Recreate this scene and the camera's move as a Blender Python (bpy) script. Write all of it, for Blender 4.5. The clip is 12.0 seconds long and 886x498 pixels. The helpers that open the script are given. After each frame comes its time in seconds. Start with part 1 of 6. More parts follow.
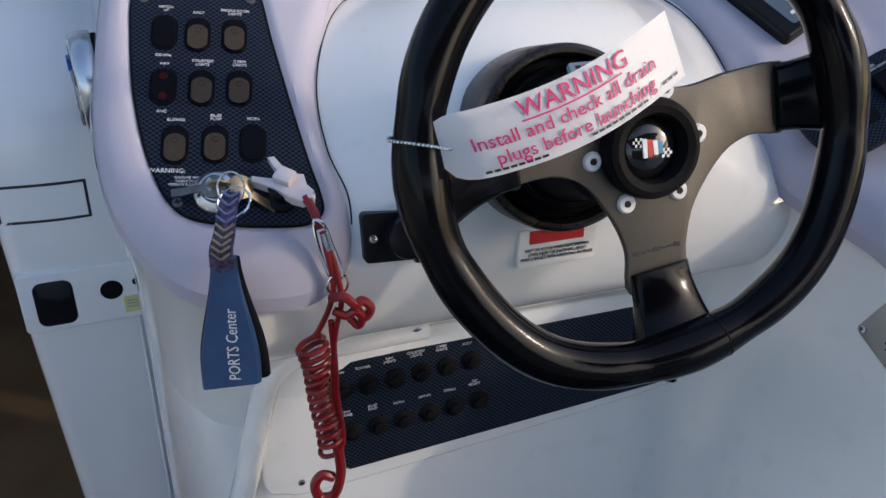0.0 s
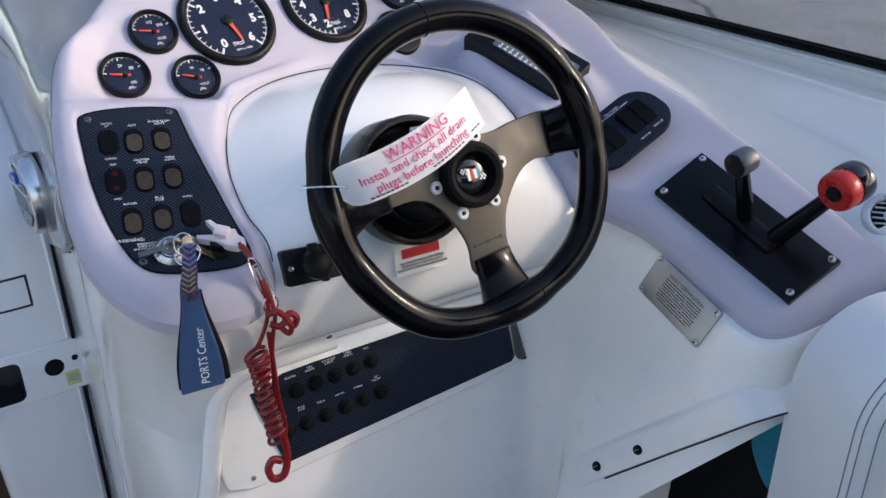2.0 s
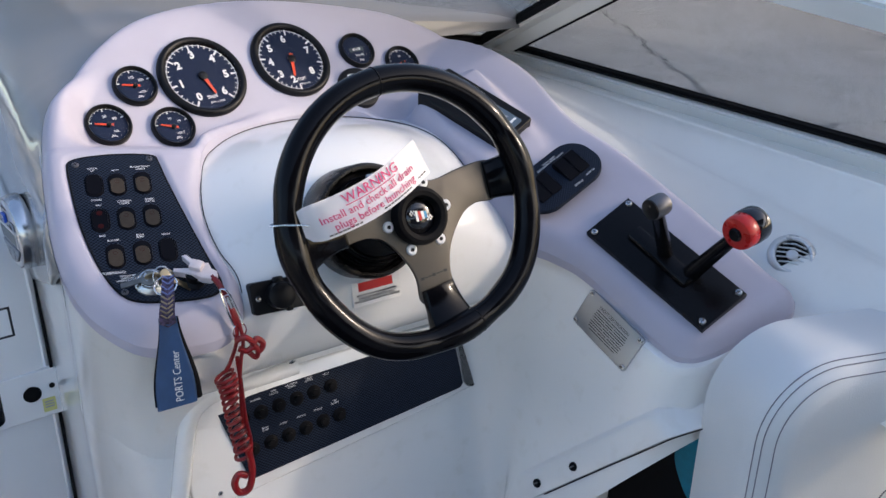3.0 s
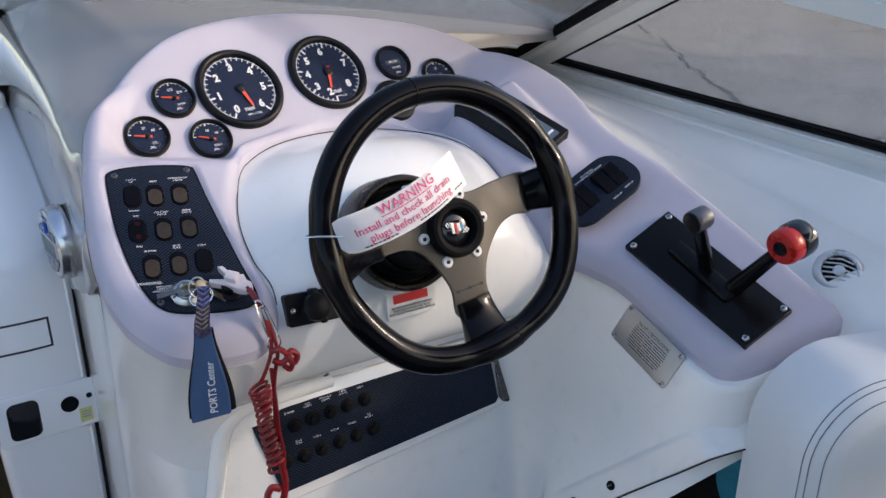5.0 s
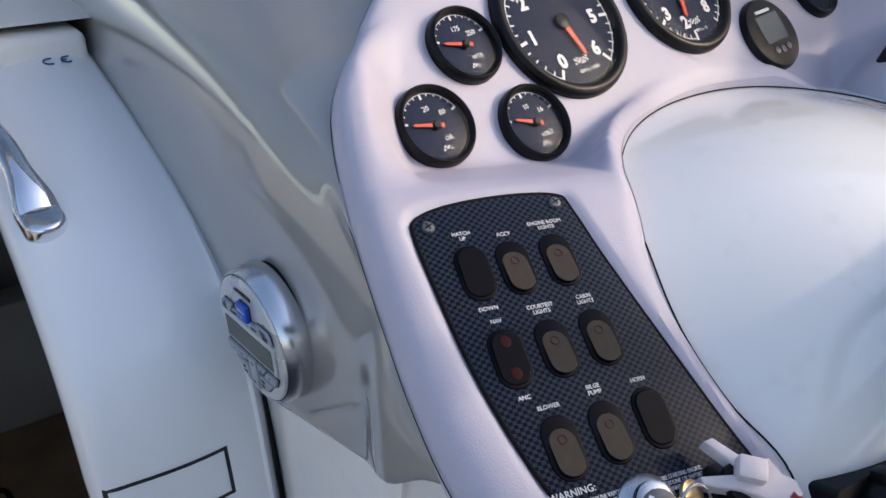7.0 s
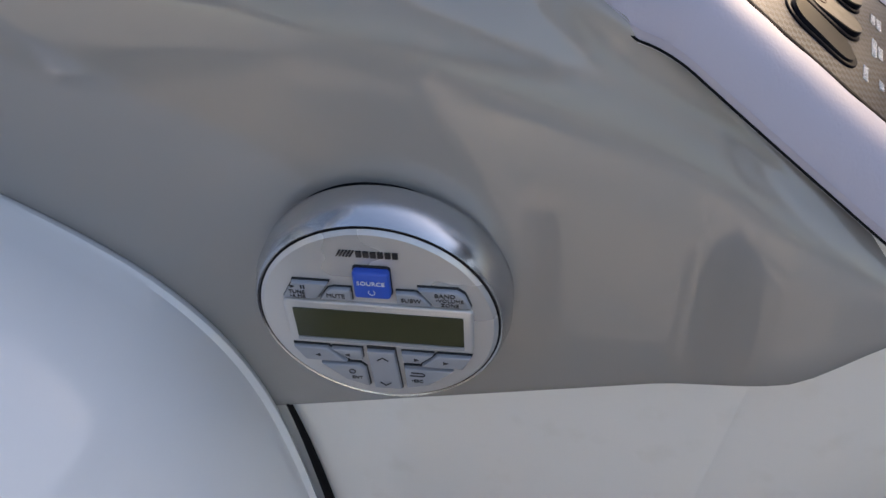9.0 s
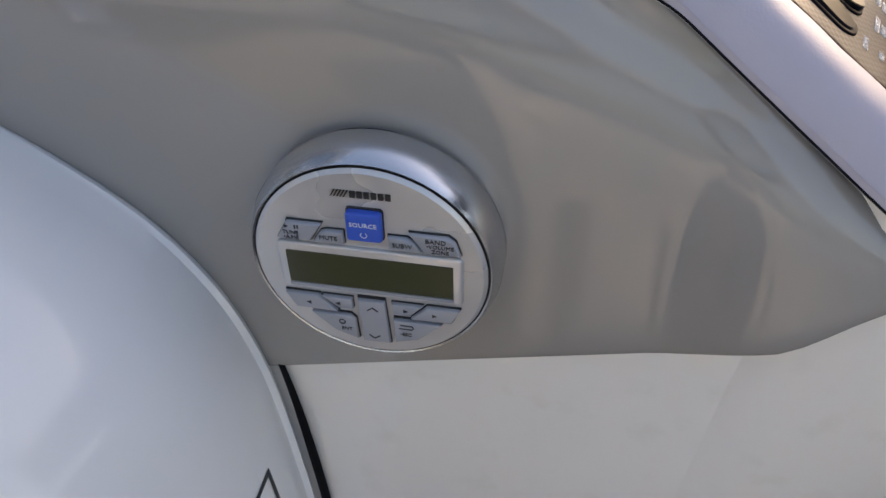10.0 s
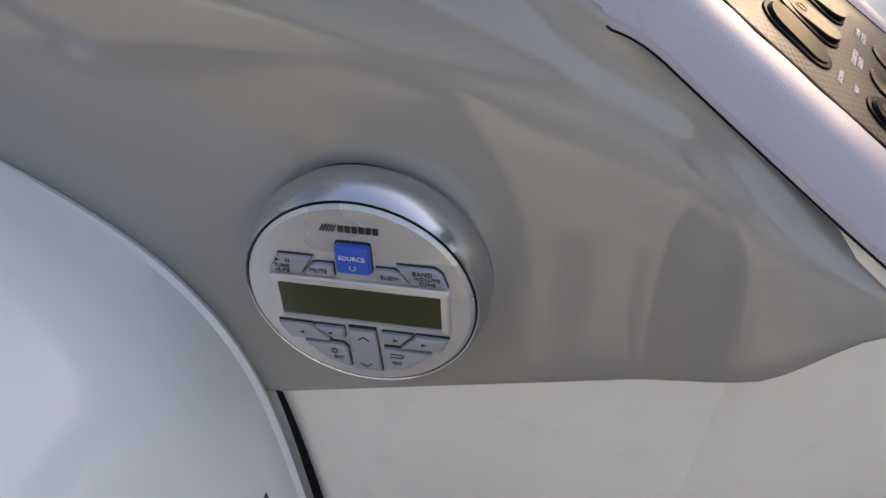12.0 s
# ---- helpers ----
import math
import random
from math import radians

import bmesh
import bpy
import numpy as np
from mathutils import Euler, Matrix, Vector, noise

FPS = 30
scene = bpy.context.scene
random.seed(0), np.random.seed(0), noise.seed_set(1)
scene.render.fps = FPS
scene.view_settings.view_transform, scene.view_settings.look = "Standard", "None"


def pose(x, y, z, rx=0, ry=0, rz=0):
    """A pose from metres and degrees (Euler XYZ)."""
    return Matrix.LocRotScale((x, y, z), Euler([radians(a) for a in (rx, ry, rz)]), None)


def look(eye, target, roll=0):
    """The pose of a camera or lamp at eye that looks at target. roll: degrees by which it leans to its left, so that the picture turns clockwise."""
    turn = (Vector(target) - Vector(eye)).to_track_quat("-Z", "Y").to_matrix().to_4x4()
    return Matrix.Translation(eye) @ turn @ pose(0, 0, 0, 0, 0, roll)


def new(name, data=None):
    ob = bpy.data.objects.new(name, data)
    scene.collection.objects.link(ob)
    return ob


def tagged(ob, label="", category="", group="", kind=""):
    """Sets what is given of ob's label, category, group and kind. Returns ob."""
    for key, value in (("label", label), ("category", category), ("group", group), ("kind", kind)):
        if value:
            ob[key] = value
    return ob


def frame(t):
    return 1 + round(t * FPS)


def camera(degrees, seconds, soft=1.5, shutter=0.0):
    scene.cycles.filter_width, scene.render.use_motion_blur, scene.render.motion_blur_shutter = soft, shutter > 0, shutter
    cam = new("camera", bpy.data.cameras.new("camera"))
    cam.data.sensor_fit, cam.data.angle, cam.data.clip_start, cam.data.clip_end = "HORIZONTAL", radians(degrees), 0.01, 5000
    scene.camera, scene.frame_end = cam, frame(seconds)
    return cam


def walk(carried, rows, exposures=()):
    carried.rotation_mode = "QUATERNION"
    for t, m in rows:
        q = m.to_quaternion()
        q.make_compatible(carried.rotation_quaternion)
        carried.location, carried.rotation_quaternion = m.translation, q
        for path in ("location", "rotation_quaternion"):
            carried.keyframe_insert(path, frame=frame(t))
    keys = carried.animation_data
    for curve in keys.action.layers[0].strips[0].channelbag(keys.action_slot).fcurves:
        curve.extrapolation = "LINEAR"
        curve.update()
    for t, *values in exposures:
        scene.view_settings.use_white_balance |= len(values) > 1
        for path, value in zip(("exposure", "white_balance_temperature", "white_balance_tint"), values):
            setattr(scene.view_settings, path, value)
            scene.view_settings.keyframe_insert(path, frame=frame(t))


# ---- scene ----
from mathutils.bvhtree import BVHTree
cam = camera(56.9, 12.0)
PATH = [
    (0, (0.18, 0.028, 1.613), (0.833, 1.61, 0.578), 3.4),
    (0.5, (0.182, 0.011, 1.616), (0.871, 1.575, 0.576), 3.8),
    (1, (0.156, -0.023, 1.635), (0.93, 1.565, 0.695), 1.8),
    (1.5, (0.097, -0.077, 1.653), (1.007, 1.465, 0.761), 0.0),
    (2, (0.05, -0.173, 1.672), (1.054, 1.336, 0.827), -0.2),
    (2.5, (0.013, -0.244, 1.69), (1.093, 1.245, 0.906), 0.8),
    (3, (0.008, -0.263, 1.704), (1.106, 1.234, 0.958), 1.0),
    (5, (0.012, -0.254, 1.698), (1.048, 1.301, 0.984), 0.4),
    (5.5, (0.006, -0.201, 1.679), (0.951, 1.391, 0.924), -0.3),
    (6, (-0.047, -0.042, 1.668), (0.894, 1.533, 0.871), -0.1),
    (6.5, (-0.067, 0.152, 1.646), (0.938, 1.679, 0.834), 0.8),
    (7, (-0.016, 0.373, 1.625), (0.993, 1.847, 0.725), -0.5),
    (7.5, (-0.016, 0.517, 1.583), (1.076, 1.861, 0.584), -3.1),
    (9.3, (-0.08, 0.742, 1.533), (1.428, 1.029, 0.25), -1.3),
    (9.5, (-0.087, 0.727, 1.524), (1.454, 1.117, 0.31), -0.6),
    (10, (-0.082, 0.721, 1.524), (1.442, 1.153, 0.304), -0.5),
    (10.5, (-0.086, 0.719, 1.53), (1.44, 1.14, 0.307), -1.0),
    (11, (-0.078, 0.712, 1.532), (1.425, 1.181, 0.299), -2.1),
    (11.5, (-0.082, 0.715, 1.535), (1.442, 1.157, 0.317), -2.0),
    (12, (-0.081, 0.712, 1.534), (1.452, 1.176, 0.337), -1.6),
]
walk(cam, [(t, look(*row)) for t, *row in PATH], exposures=[(0, 1.0, 6400, 12), (1.5, 1.32, 6450, 13), (3.0, 1.3, 6450, 13), (5.0, 1.28, 6600, 13), (6.5, 1.45, 6850, 13), (7.0, 1.2, 6650, 14), (7.7, 0.9, 6300, 14), (9.3, 1.32, 7600, 18), (12, 1.36, 8000, 18)])

# ---- light ----
SUN_AZ, SUN_EL = -34.0, 24.0        # degrees: where the sun stands, counter-clockwise from +x (starboard)
world = bpy.data.worlds.new("world")
scene.world = world
world.use_nodes = True
wn = world.node_tree.nodes
sky = wn.new("ShaderNodeTexSky")
sky.sky_type, sky.sun_disc = "NISHITA", False
sky.dust_density = 2.0
sky.sun_elevation, sky.sun_rotation = radians(SUN_EL), radians(90 - SUN_AZ)
world.node_tree.links.new(sky.outputs[0], wn["Background"].inputs[0])
wn["Background"].inputs[1].default_value = 0.15
sun = new("sun", bpy.data.lights.new("sun", "SUN"))
sun.data.energy, sun.data.angle, sun.data.color = 0.50, radians(1.5), (1.0, 0.87, 0.72)
sun_from = Vector((math.cos(radians(SUN_EL)) * math.cos(radians(SUN_AZ)), math.cos(radians(SUN_EL)) * math.sin(radians(SUN_AZ)), math.sin(radians(SUN_EL))))
sun.matrix_world = look(sun_from * 20, (0, 0, 0))


# ---- materials ----
def node_mat(name):
    m = bpy.data.materials.new(name)
    m.use_nodes = True
    return m, m.node_tree.nodes, m.node_tree.links, m.node_tree.nodes["Principled BSDF"]


def surface(name, colour, rough=0.5, metal=0.0, vary=0.08, scale=8.0, bump=0.0, grain=400.0, coat=0.0, specular=0.5, rough_vary=0.06, stain=None):
    """A painted, moulded or metal surface: broad tone changes, fine grain and a little relief."""
    m, n, l, b = node_mat(name)
    tc = n.new("ShaderNodeTexCoord")
    broad = n.new("ShaderNodeTexNoise")
    broad.inputs["Scale"].default_value, broad.inputs["Detail"].default_value = scale, 4
    l.new(tc.outputs["Object"], broad.inputs["Vector"])
    fine = n.new("ShaderNodeTexNoise")
    fine.inputs["Scale"].default_value, fine.inputs["Detail"].default_value = grain, 3
    l.new(tc.outputs["Object"], fine.inputs["Vector"])
    ramp = n.new("ShaderNodeMapRange")
    ramp.inputs[1].default_value, ramp.inputs[2].default_value = 0.3, 0.7
    ramp.inputs[3].default_value, ramp.inputs[4].default_value = 1 - vary, 1 + vary
    l.new(broad.outputs[0], ramp.inputs[0])
    mul = n.new("ShaderNodeMix")
    mul.data_type, mul.blend_type = "RGBA", "MULTIPLY"
    mul.inputs[0].default_value = 1
    mul.inputs[6].default_value = (*colour, 1)
    l.new(ramp.outputs[0], mul.inputs[7])
    out = mul.outputs[2]
    if stain:
        spot = n.new("ShaderNodeTexNoise")
        spot.inputs["Scale"].default_value, spot.inputs["Detail"].default_value = 45, 6
        l.new(tc.outputs["Object"], spot.inputs["Vector"])
        lim = n.new("ShaderNodeMapRange")
        lim.inputs[1].default_value, lim.inputs[2].default_value = 0.58, 0.75
        lim.inputs[4].default_value = 0.5
        l.new(spot.outputs[0], lim.inputs[0])
        mix = n.new("ShaderNodeMix")
        mix.data_type = "RGBA"
        l.new(lim.outputs[0], mix.inputs[0])
        l.new(out, mix.inputs[6])
        mix.inputs[7].default_value = (*stain, 1)
        out = mix.outputs[2]
    l.new(out, b.inputs["Base Color"])
    rr = n.new("ShaderNodeMapRange")
    rr.inputs[1].default_value, rr.inputs[2].default_value = 0.3, 0.7
    rr.inputs[3].default_value, rr.inputs[4].default_value = max(0.02, rough - rough_vary), rough + rough_vary
    l.new(broad.outputs[0], rr.inputs[0])
    l.new(rr.outputs[0], b.inputs["Roughness"])
    b.inputs["Metallic"].default_value = metal
    b.inputs["Coat Weight"].default_value = coat
    b.inputs["Coat Roughness"].default_value = 0.05
    b.inputs["Specular IOR Level"].default_value = specular
    if bump:
        bp = n.new("ShaderNodeBump")
        bp.inputs["Strength"].default_value, bp.inputs["Distance"].default_value = bump, 0.001
        l.new(fine.outputs[0], bp.inputs["Height"])
        l.new(bp.outputs[0], b.inputs["Normal"])
    return m


def carbon(name):
    """A woven carbon-look plate: small diagonal cells in two dark tones under a clear coat."""
    m, n, l, b = node_mat(name)
    tc = n.new("ShaderNodeTexCoord")
    mp = n.new("ShaderNodeMapping")
    mp.inputs["Scale"].default_value = (420, 520, 1)
    l.new(tc.outputs["Object"], mp.inputs["Vector"])
    ck = n.new("ShaderNodeTexChecker")
    ck.inputs["Scale"].default_value = 1
    ck.inputs["Color1"].default_value, ck.inputs["Color2"].default_value = (0.003, 0.0045, 0.009, 1), (0.024, 0.032, 0.052, 1)
    l.new(mp.outputs[0], ck.inputs["Vector"])
    l.new(ck.outputs[0], b.inputs["Base Color"])
    bp = n.new("ShaderNodeBump")
    bp.inputs["Strength"].default_value, bp.inputs["Distance"].default_value = 0.35, 0.0006
    l.new(ck.outputs[1], bp.inputs["Height"])
    l.new(bp.outputs[0], b.inputs["Normal"])
    b.inputs["Roughness"].default_value, b.inputs["Specular IOR Level"].default_value = 0.36, 0.10
    return m


def brushed(name, colour, rough, axis):
    """Brushed metal: long streaks along one axis."""
    m, n, l, b = node_mat(name)
    tc = n.new("ShaderNodeTexCoord")
    mp = n.new("ShaderNodeMapping")
    mp.inputs["Scale"].default_value = [8 if k == axis else 900 for k in range(3)]
    l.new(tc.outputs["Object"], mp.inputs["Vector"])
    no = n.new("ShaderNodeTexNoise")
    no.inputs["Scale"].default_value = 1
    l.new(mp.outputs[0], no.inputs["Vector"])
    r = n.new("ShaderNodeMapRange")
    r.inputs[3].default_value, r.inputs[4].default_value = rough - 0.1, rough + 0.1
    l.new(no.outputs[0], r.inputs[0])
    l.new(r.outputs[0], b.inputs["Roughness"])
    b.inputs["Base Color"].default_value, b.inputs["Metallic"].default_value = (*colour, 1), 1
    return m


def lens_glass(name, tint=(1, 1, 1), ior=1.5):
    """A thin clear pane: see-through with a real surface gloss."""
    m, n, l, b = node_mat(name)
    n.remove(b)
    tr, gl, fr, mx = n.new("ShaderNodeBsdfTransparent"), n.new("ShaderNodeBsdfGlossy"), n.new("ShaderNodeFresnel"), n.new("ShaderNodeMixShader")
    tr.inputs[0].default_value = (*tint, 1)
    gl.inputs["Roughness"].default_value = 0.01
    fr.inputs[0].default_value = ior
    l.new(fr.outputs[0], mx.inputs[0])
    l.new(tr.outputs[0], mx.inputs[1])
    l.new(gl.outputs[0], mx.inputs[2])
    l.new(mx.outputs[0], n["Material Output"].inputs[0])
    return m


GEL = surface("white gelcoat", (0.83, 0.82, 0.79), 0.11, vary=0.03, scale=3, coat=0.5, bump=0.03, grain=14, stain=(0.74, 0.725, 0.67))
# the cowl's darker grey carries the shade on the upper wall
COWL_SHADED = surface("gelcoat with shade in its grey", (0.31, 0.297, 0.285), 0.09, vary=0.04, scale=3, coat=0.6, bump=0.02, grain=9, rough_vary=0.02)
GEL_DULL = surface("satin gelcoat", (0.80, 0.79, 0.76), 0.42, vary=0.05, scale=4, bump=0.05, grain=120, stain=(0.76, 0.745, 0.71))
DOOR = surface("door gelcoat", (0.86, 0.87, 0.88), 0.20, vary=0.03, scale=3, coat=0.3, bump=0.03, grain=16)
PAD = surface("lavender dash vinyl", (0.45, 0.43, 0.505), 0.48, vary=0.05, scale=10, bump=0.16, grain=900)
BLACK = surface("black plastic", (0.005, 0.005, 0.006), 0.36, specular=0.2, vary=0.2, scale=30, bump=0.1, grain=600)
GLOSSBLACK = surface("gloss black", (0.008, 0.008, 0.010), 0.12, vary=0.1, coat=0.5)
PLATEBLACK = surface("black control plate", (0.004, 0.004, 0.005), 0.22, vary=0.1, specular=0.16)
SOFTBLACK = surface("matt black rubber", (0.005, 0.005, 0.006), 0.7, specular=0.12, vary=0.2, scale=40, bump=0.2, grain=500)
LEATHER = surface("black wheel leather", (0.0025, 0.0025, 0.0035), 0.13, specular=0.16, vary=0.2, scale=14, bump=0.05, grain=900, rough_vary=0.08)
COLUMN = surface("dark column plastic", (0.014, 0.012, 0.010), 0.28, vary=0.15, scale=30, bump=0.08, grain=500, specular=0.4)
SPOKE = surface("grey anodised spoke", (0.10, 0.09, 0.078), 0.4, metal=0.75, vary=0.1, scale=6, bump=0.15, grain=900)
CHROME = surface("chrome", (0.82, 0.83, 0.85), 0.1, metal=1, vary=0.04, rough_vary=0.04)
BEZEL = surface("satin silver bezel", (0.66, 0.67, 0.69), 0.24, metal=1, vary=0.03, rough_vary=0.03)
STEEL = surface("steel", (0.62, 0.62, 0.62), 0.28, metal=1, vary=0.1, scale=40)
BRUSHED = brushed("brushed plate", (0.42, 0.44, 0.46), 0.38, 0)
SILVER = surface("silver paint", (0.60, 0.61, 0.62), 0.30, metal=0.45, vary=0.04, bump=0.05, grain=1500)
KNOBGREY = surface("dark metal knob", (0.13, 0.13, 0.14), 0.35, metal=0.6, vary=0.08)
BUTTON = surface("grey button", (0.34, 0.37, 0.42), 0.42, metal=0.2, vary=0.05)
CARBON = carbon("carbon weave")
SWITCH = surface("dark rocker", (0.004, 0.004, 0.006), 0.34, vary=0.05, specular=0.07)
# dark rocker face tinted tan for the warm sunlight on it
SWITCH_SUNLIT = surface("rocker with sunlight in its tan", (0.050, 0.040, 0.030), 0.34, vary=0.08, scale=200, specular=0.12)
STRIPE = surface("blue webbing stripe", (0.16, 0.20, 0.42), 0.8)
REDLENS = surface("red indicator", (0.035, 0.004, 0.004), 0.4, specular=0.1)
INK = surface("white lettering", (0.78, 0.78, 0.78), 0.6, vary=0.04)
BLACKINK = surface("black lettering", (0.015, 0.015, 0.018), 0.5)
PINKINK = surface("magenta lettering", (0.62, 0.03, 0.16), 0.6)
PAPER = surface("white tag plastic", (0.90, 0.90, 0.92), 0.35, vary=0.03)
REDSTICK = surface("red label", (0.52, 0.02, 0.015), 0.4)
WHITESTICK = surface("white label", (0.80, 0.79, 0.75), 0.3)
LENS = lens_glass("gauge glass", ior=1.20)
PANE = lens_glass("windscreen glass", (0.62, 0.62, 0.62))
DIAL = surface("dial face", (0.007, 0.015, 0.042), 0.6, vary=0.1, specular=0.15)
NEEDLE = surface("orange needle", (0.75, 0.07, 0.02), 0.4)
REDPLAST = surface("red plastic", (0.42, 0.008, 0.006), 0.3, vary=0.15, scale=80)
REDCORD = surface("red coiled cord", (0.21, 0.005, 0.007), 0.35, vary=0.15, scale=80, coat=0.2)
BLUEFOAM = surface("blue foam float", (0.024, 0.068, 0.165), 0.65, vary=0.15, scale=60, bump=0.3, grain=800)
WHITEPLAST = surface("dirty white plastic", (0.70, 0.62, 0.62), 0.45, vary=0.12, scale=60, stain=(0.45, 0.36, 0.34))
SEATVINYL = surface("white seat vinyl", (0.70, 0.72, 0.73), 0.45, vary=0.04, scale=5, bump=0.3, grain=500)
THREAD = surface("grey seam thread", (0.22, 0.23, 0.26), 0.8)
BLUEKEY = surface("blue button", (0.02, 0.10, 0.55), 0.35)
LCD = surface("green display", (0.05, 0.055, 0.03), 0.2, vary=0.1)
LCDGREY = surface("grey display", (0.075, 0.095, 0.105), 0.25)
WOOD = surface("cabin sole wood", (0.17, 0.115, 0.065), 0.5, vary=0.3, scale=6, bump=0.1)
CABIN = surface("grey cabin lining", (0.20, 0.195, 0.18), 0.7, vary=0.15, scale=4, bump=0.2, grain=200)
TEAL = surface("teal cloth", (0.01, 0.16, 0.24), 0.9, vary=0.2, scale=50, bump=0.4)
ASPHALT = surface("grey concrete yard", (0.27, 0.26, 0.25), 0.9, vary=0.25, scale=0.8, bump=0.5, grain=60, stain=(0.13, 0.125, 0.12))
CRACK = surface("tar crack", (0.05, 0.048, 0.046), 0.8, vary=0.3, scale=3)
# colour of the unseen sole, dark so that little light bounces onto the console
DARK_SOLE = surface("dark unseen sole", (0.055, 0.06, 0.075), 0.95, vary=0.2, scale=20, bump=0.5, grain=300)
FRAME = surface("light grey frame paint", (0.66, 0.67, 0.66), 0.35, vary=0.05, scale=6, bump=0.03, grain=200)
YELLOW = surface("yellow sticker", (0.62, 0.62, 0.25), 0.5)
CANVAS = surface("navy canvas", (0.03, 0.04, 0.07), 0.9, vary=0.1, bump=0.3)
DULLKEY = surface("dull key steel", (0.20, 0.19, 0.17), 0.38, metal=0.9, vary=0.2, scale=80)
BRASSKEY = surface("worn key metal", (0.36, 0.29, 0.18), 0.35, metal=0.9, vary=0.2, scale=80)
CORDBLACK = surface("patterned cord", (0.06, 0.045, 0.09), 0.8, vary=0.9, scale=300)
EMBLEM_B = surface("emblem blue", (0.03, 0.22, 0.42), 0.3)


# ---- building helpers ----
def part(name, bm, material, parent=None, label="", smooth=False, matrix=None):
    """Links a bmesh as one mesh object under a thing or a part."""
    bmesh.ops.recalc_face_normals(bm, faces=bm.faces)
    me = bpy.data.meshes.new(name)
    bm.to_mesh(me)
    bm.free()
    for m in material if isinstance(material, (list, tuple)) else [material]:
        me.materials.append(m)
    if smooth:
        me.shade_smooth()
        me.set_sharp_from_angle(angle=radians(38))
    ob = new(name, me)
    if matrix is not None:
        ob.matrix_basis = matrix
    if parent is not None:
        ob.parent = parent
    if label:
        ob["label"] = label
    return ob


def holder(name, matrix, label="", category="", group="", kind=""):
    ob = new(name)
    ob.empty_display_size = 0.02
    ob.matrix_basis = matrix
    return tagged(ob, label, category, group, kind)


def axes(origin, right, normal):
    """A local frame: x to the right, y up along the surface, z out of it."""
    n = Vector(normal).normalized()
    r = Vector(right)
    r = (r - n * r.dot(n)).normalized()
    u = n.cross(r)
    m = Matrix((r, u, n)).transposed().to_4x4()
    m.translation = origin
    return m


def spline(points, closed=True, per=8):
    """A smooth curve through a few points (Catmull-Rom), in the plane or in space."""
    p = [Vector((*q, 0)) if len(q) == 2 else Vector(q) for q in points]
    n, out = len(p), []
    for i in range(n if closed else n - 1):
        if closed:
            a, b, c, d = p[i - 1], p[i], p[(i + 1) % n], p[(i + 2) % n]
        else:
            a, b, c, d = p[max(i - 1, 0)], p[i], p[i + 1], p[min(i + 2, n - 1)]
        for k in range(per):
            t = k / per
            out.append(0.5 * (2 * b + (c - a) * t + (2 * a - 5 * b + 4 * c - d) * t * t + (3 * b - a - 3 * c + d) * t ** 3))
    if not closed:
        out.append(p[-1])
    return out


def rounded_rect(w, h, r, per=5):
    pts = []
    for cx, cy, a0 in ((w / 2 - r, h / 2 - r, 0), (-w / 2 + r, h / 2 - r, 90), (-w / 2 + r, -h / 2 + r, 180), (w / 2 - r, -h / 2 + r, 270)):
        for k in range(per + 1):
            a = radians(a0 + 90 * k / per)
            pts.append((cx + r * math.cos(a), cy + r * math.sin(a)))
    return pts


def circle(r, n=32, x=0.0, y=0.0):
    return [(x + r * math.cos(2 * math.pi * k / n), y + r * math.sin(2 * math.pi * k / n)) for k in range(n)]


def slab(outline, z0, z1, bevel=0.0, steps=3, shift=(0, 0)):
    """A flat piece of the outline's shape from z0 up to z1, its upper edge rounded."""
    bm = bmesh.new()
    o = [Vector((p[0], p[1], 0)) for p in outline]
    n = len(o)
    area = sum(o[i].x * o[(i + 1) % n].y - o[(i + 1) % n].x * o[i].y for i in range(n))
    if area < 0:
        o.reverse()
    nor = []
    for i in range(n):
        e1, e2 = (o[i] - o[i - 1]).normalized(), (o[(i + 1) % n] - o[i]).normalized()
        m = Vector((e1.y + e2.y, -e1.x - e2.x, 0))
        nor.append(m.normalized() if m.length > 1e-6 else Vector((e1.y, -e1.x, 0)))
    rings = [(0, z0)]
    if bevel > 0:
        for k in range(steps + 1):
            a = math.pi / 2 * k / steps
            rings.append((bevel * (1 - math.cos(a)), z1 - bevel + bevel * math.sin(a)))
    else:
        rings.append((0, z1))
    made = [[bm.verts.new((p.x - q.x * d + shift[0], p.y - q.y * d + shift[1], z)) for p, q in zip(o, nor)] for d, z in rings]
    for a, b in zip(made, made[1:]):
        for i in range(n):
            bm.faces.new((a[i], a[(i + 1) % n], b[(i + 1) % n], b[i]))
    bm.faces.new(made[-1])
    bm.faces.new(list(reversed(made[0])))
    return bm


def lathe(profile, n=40, cap=True):
    """A turned body: (radius, height) pairs round the z axis."""
    bm = bmesh.new()
    rows = [[bm.verts.new((r * math.cos(2 * math.pi * k / n), r * math.sin(2 * math.pi * k / n), z)) for k in range(n)] for r, z in profile]
    for a, b in zip(rows, rows[1:]):
        for k in range(n):
            bm.faces.new((a[k], a[(k + 1) % n], b[(k + 1) % n], b[k]))
    if cap:
        bm.faces.new(rows[-1])
        bm.faces.new(list(reversed(rows[0])))
    return bm


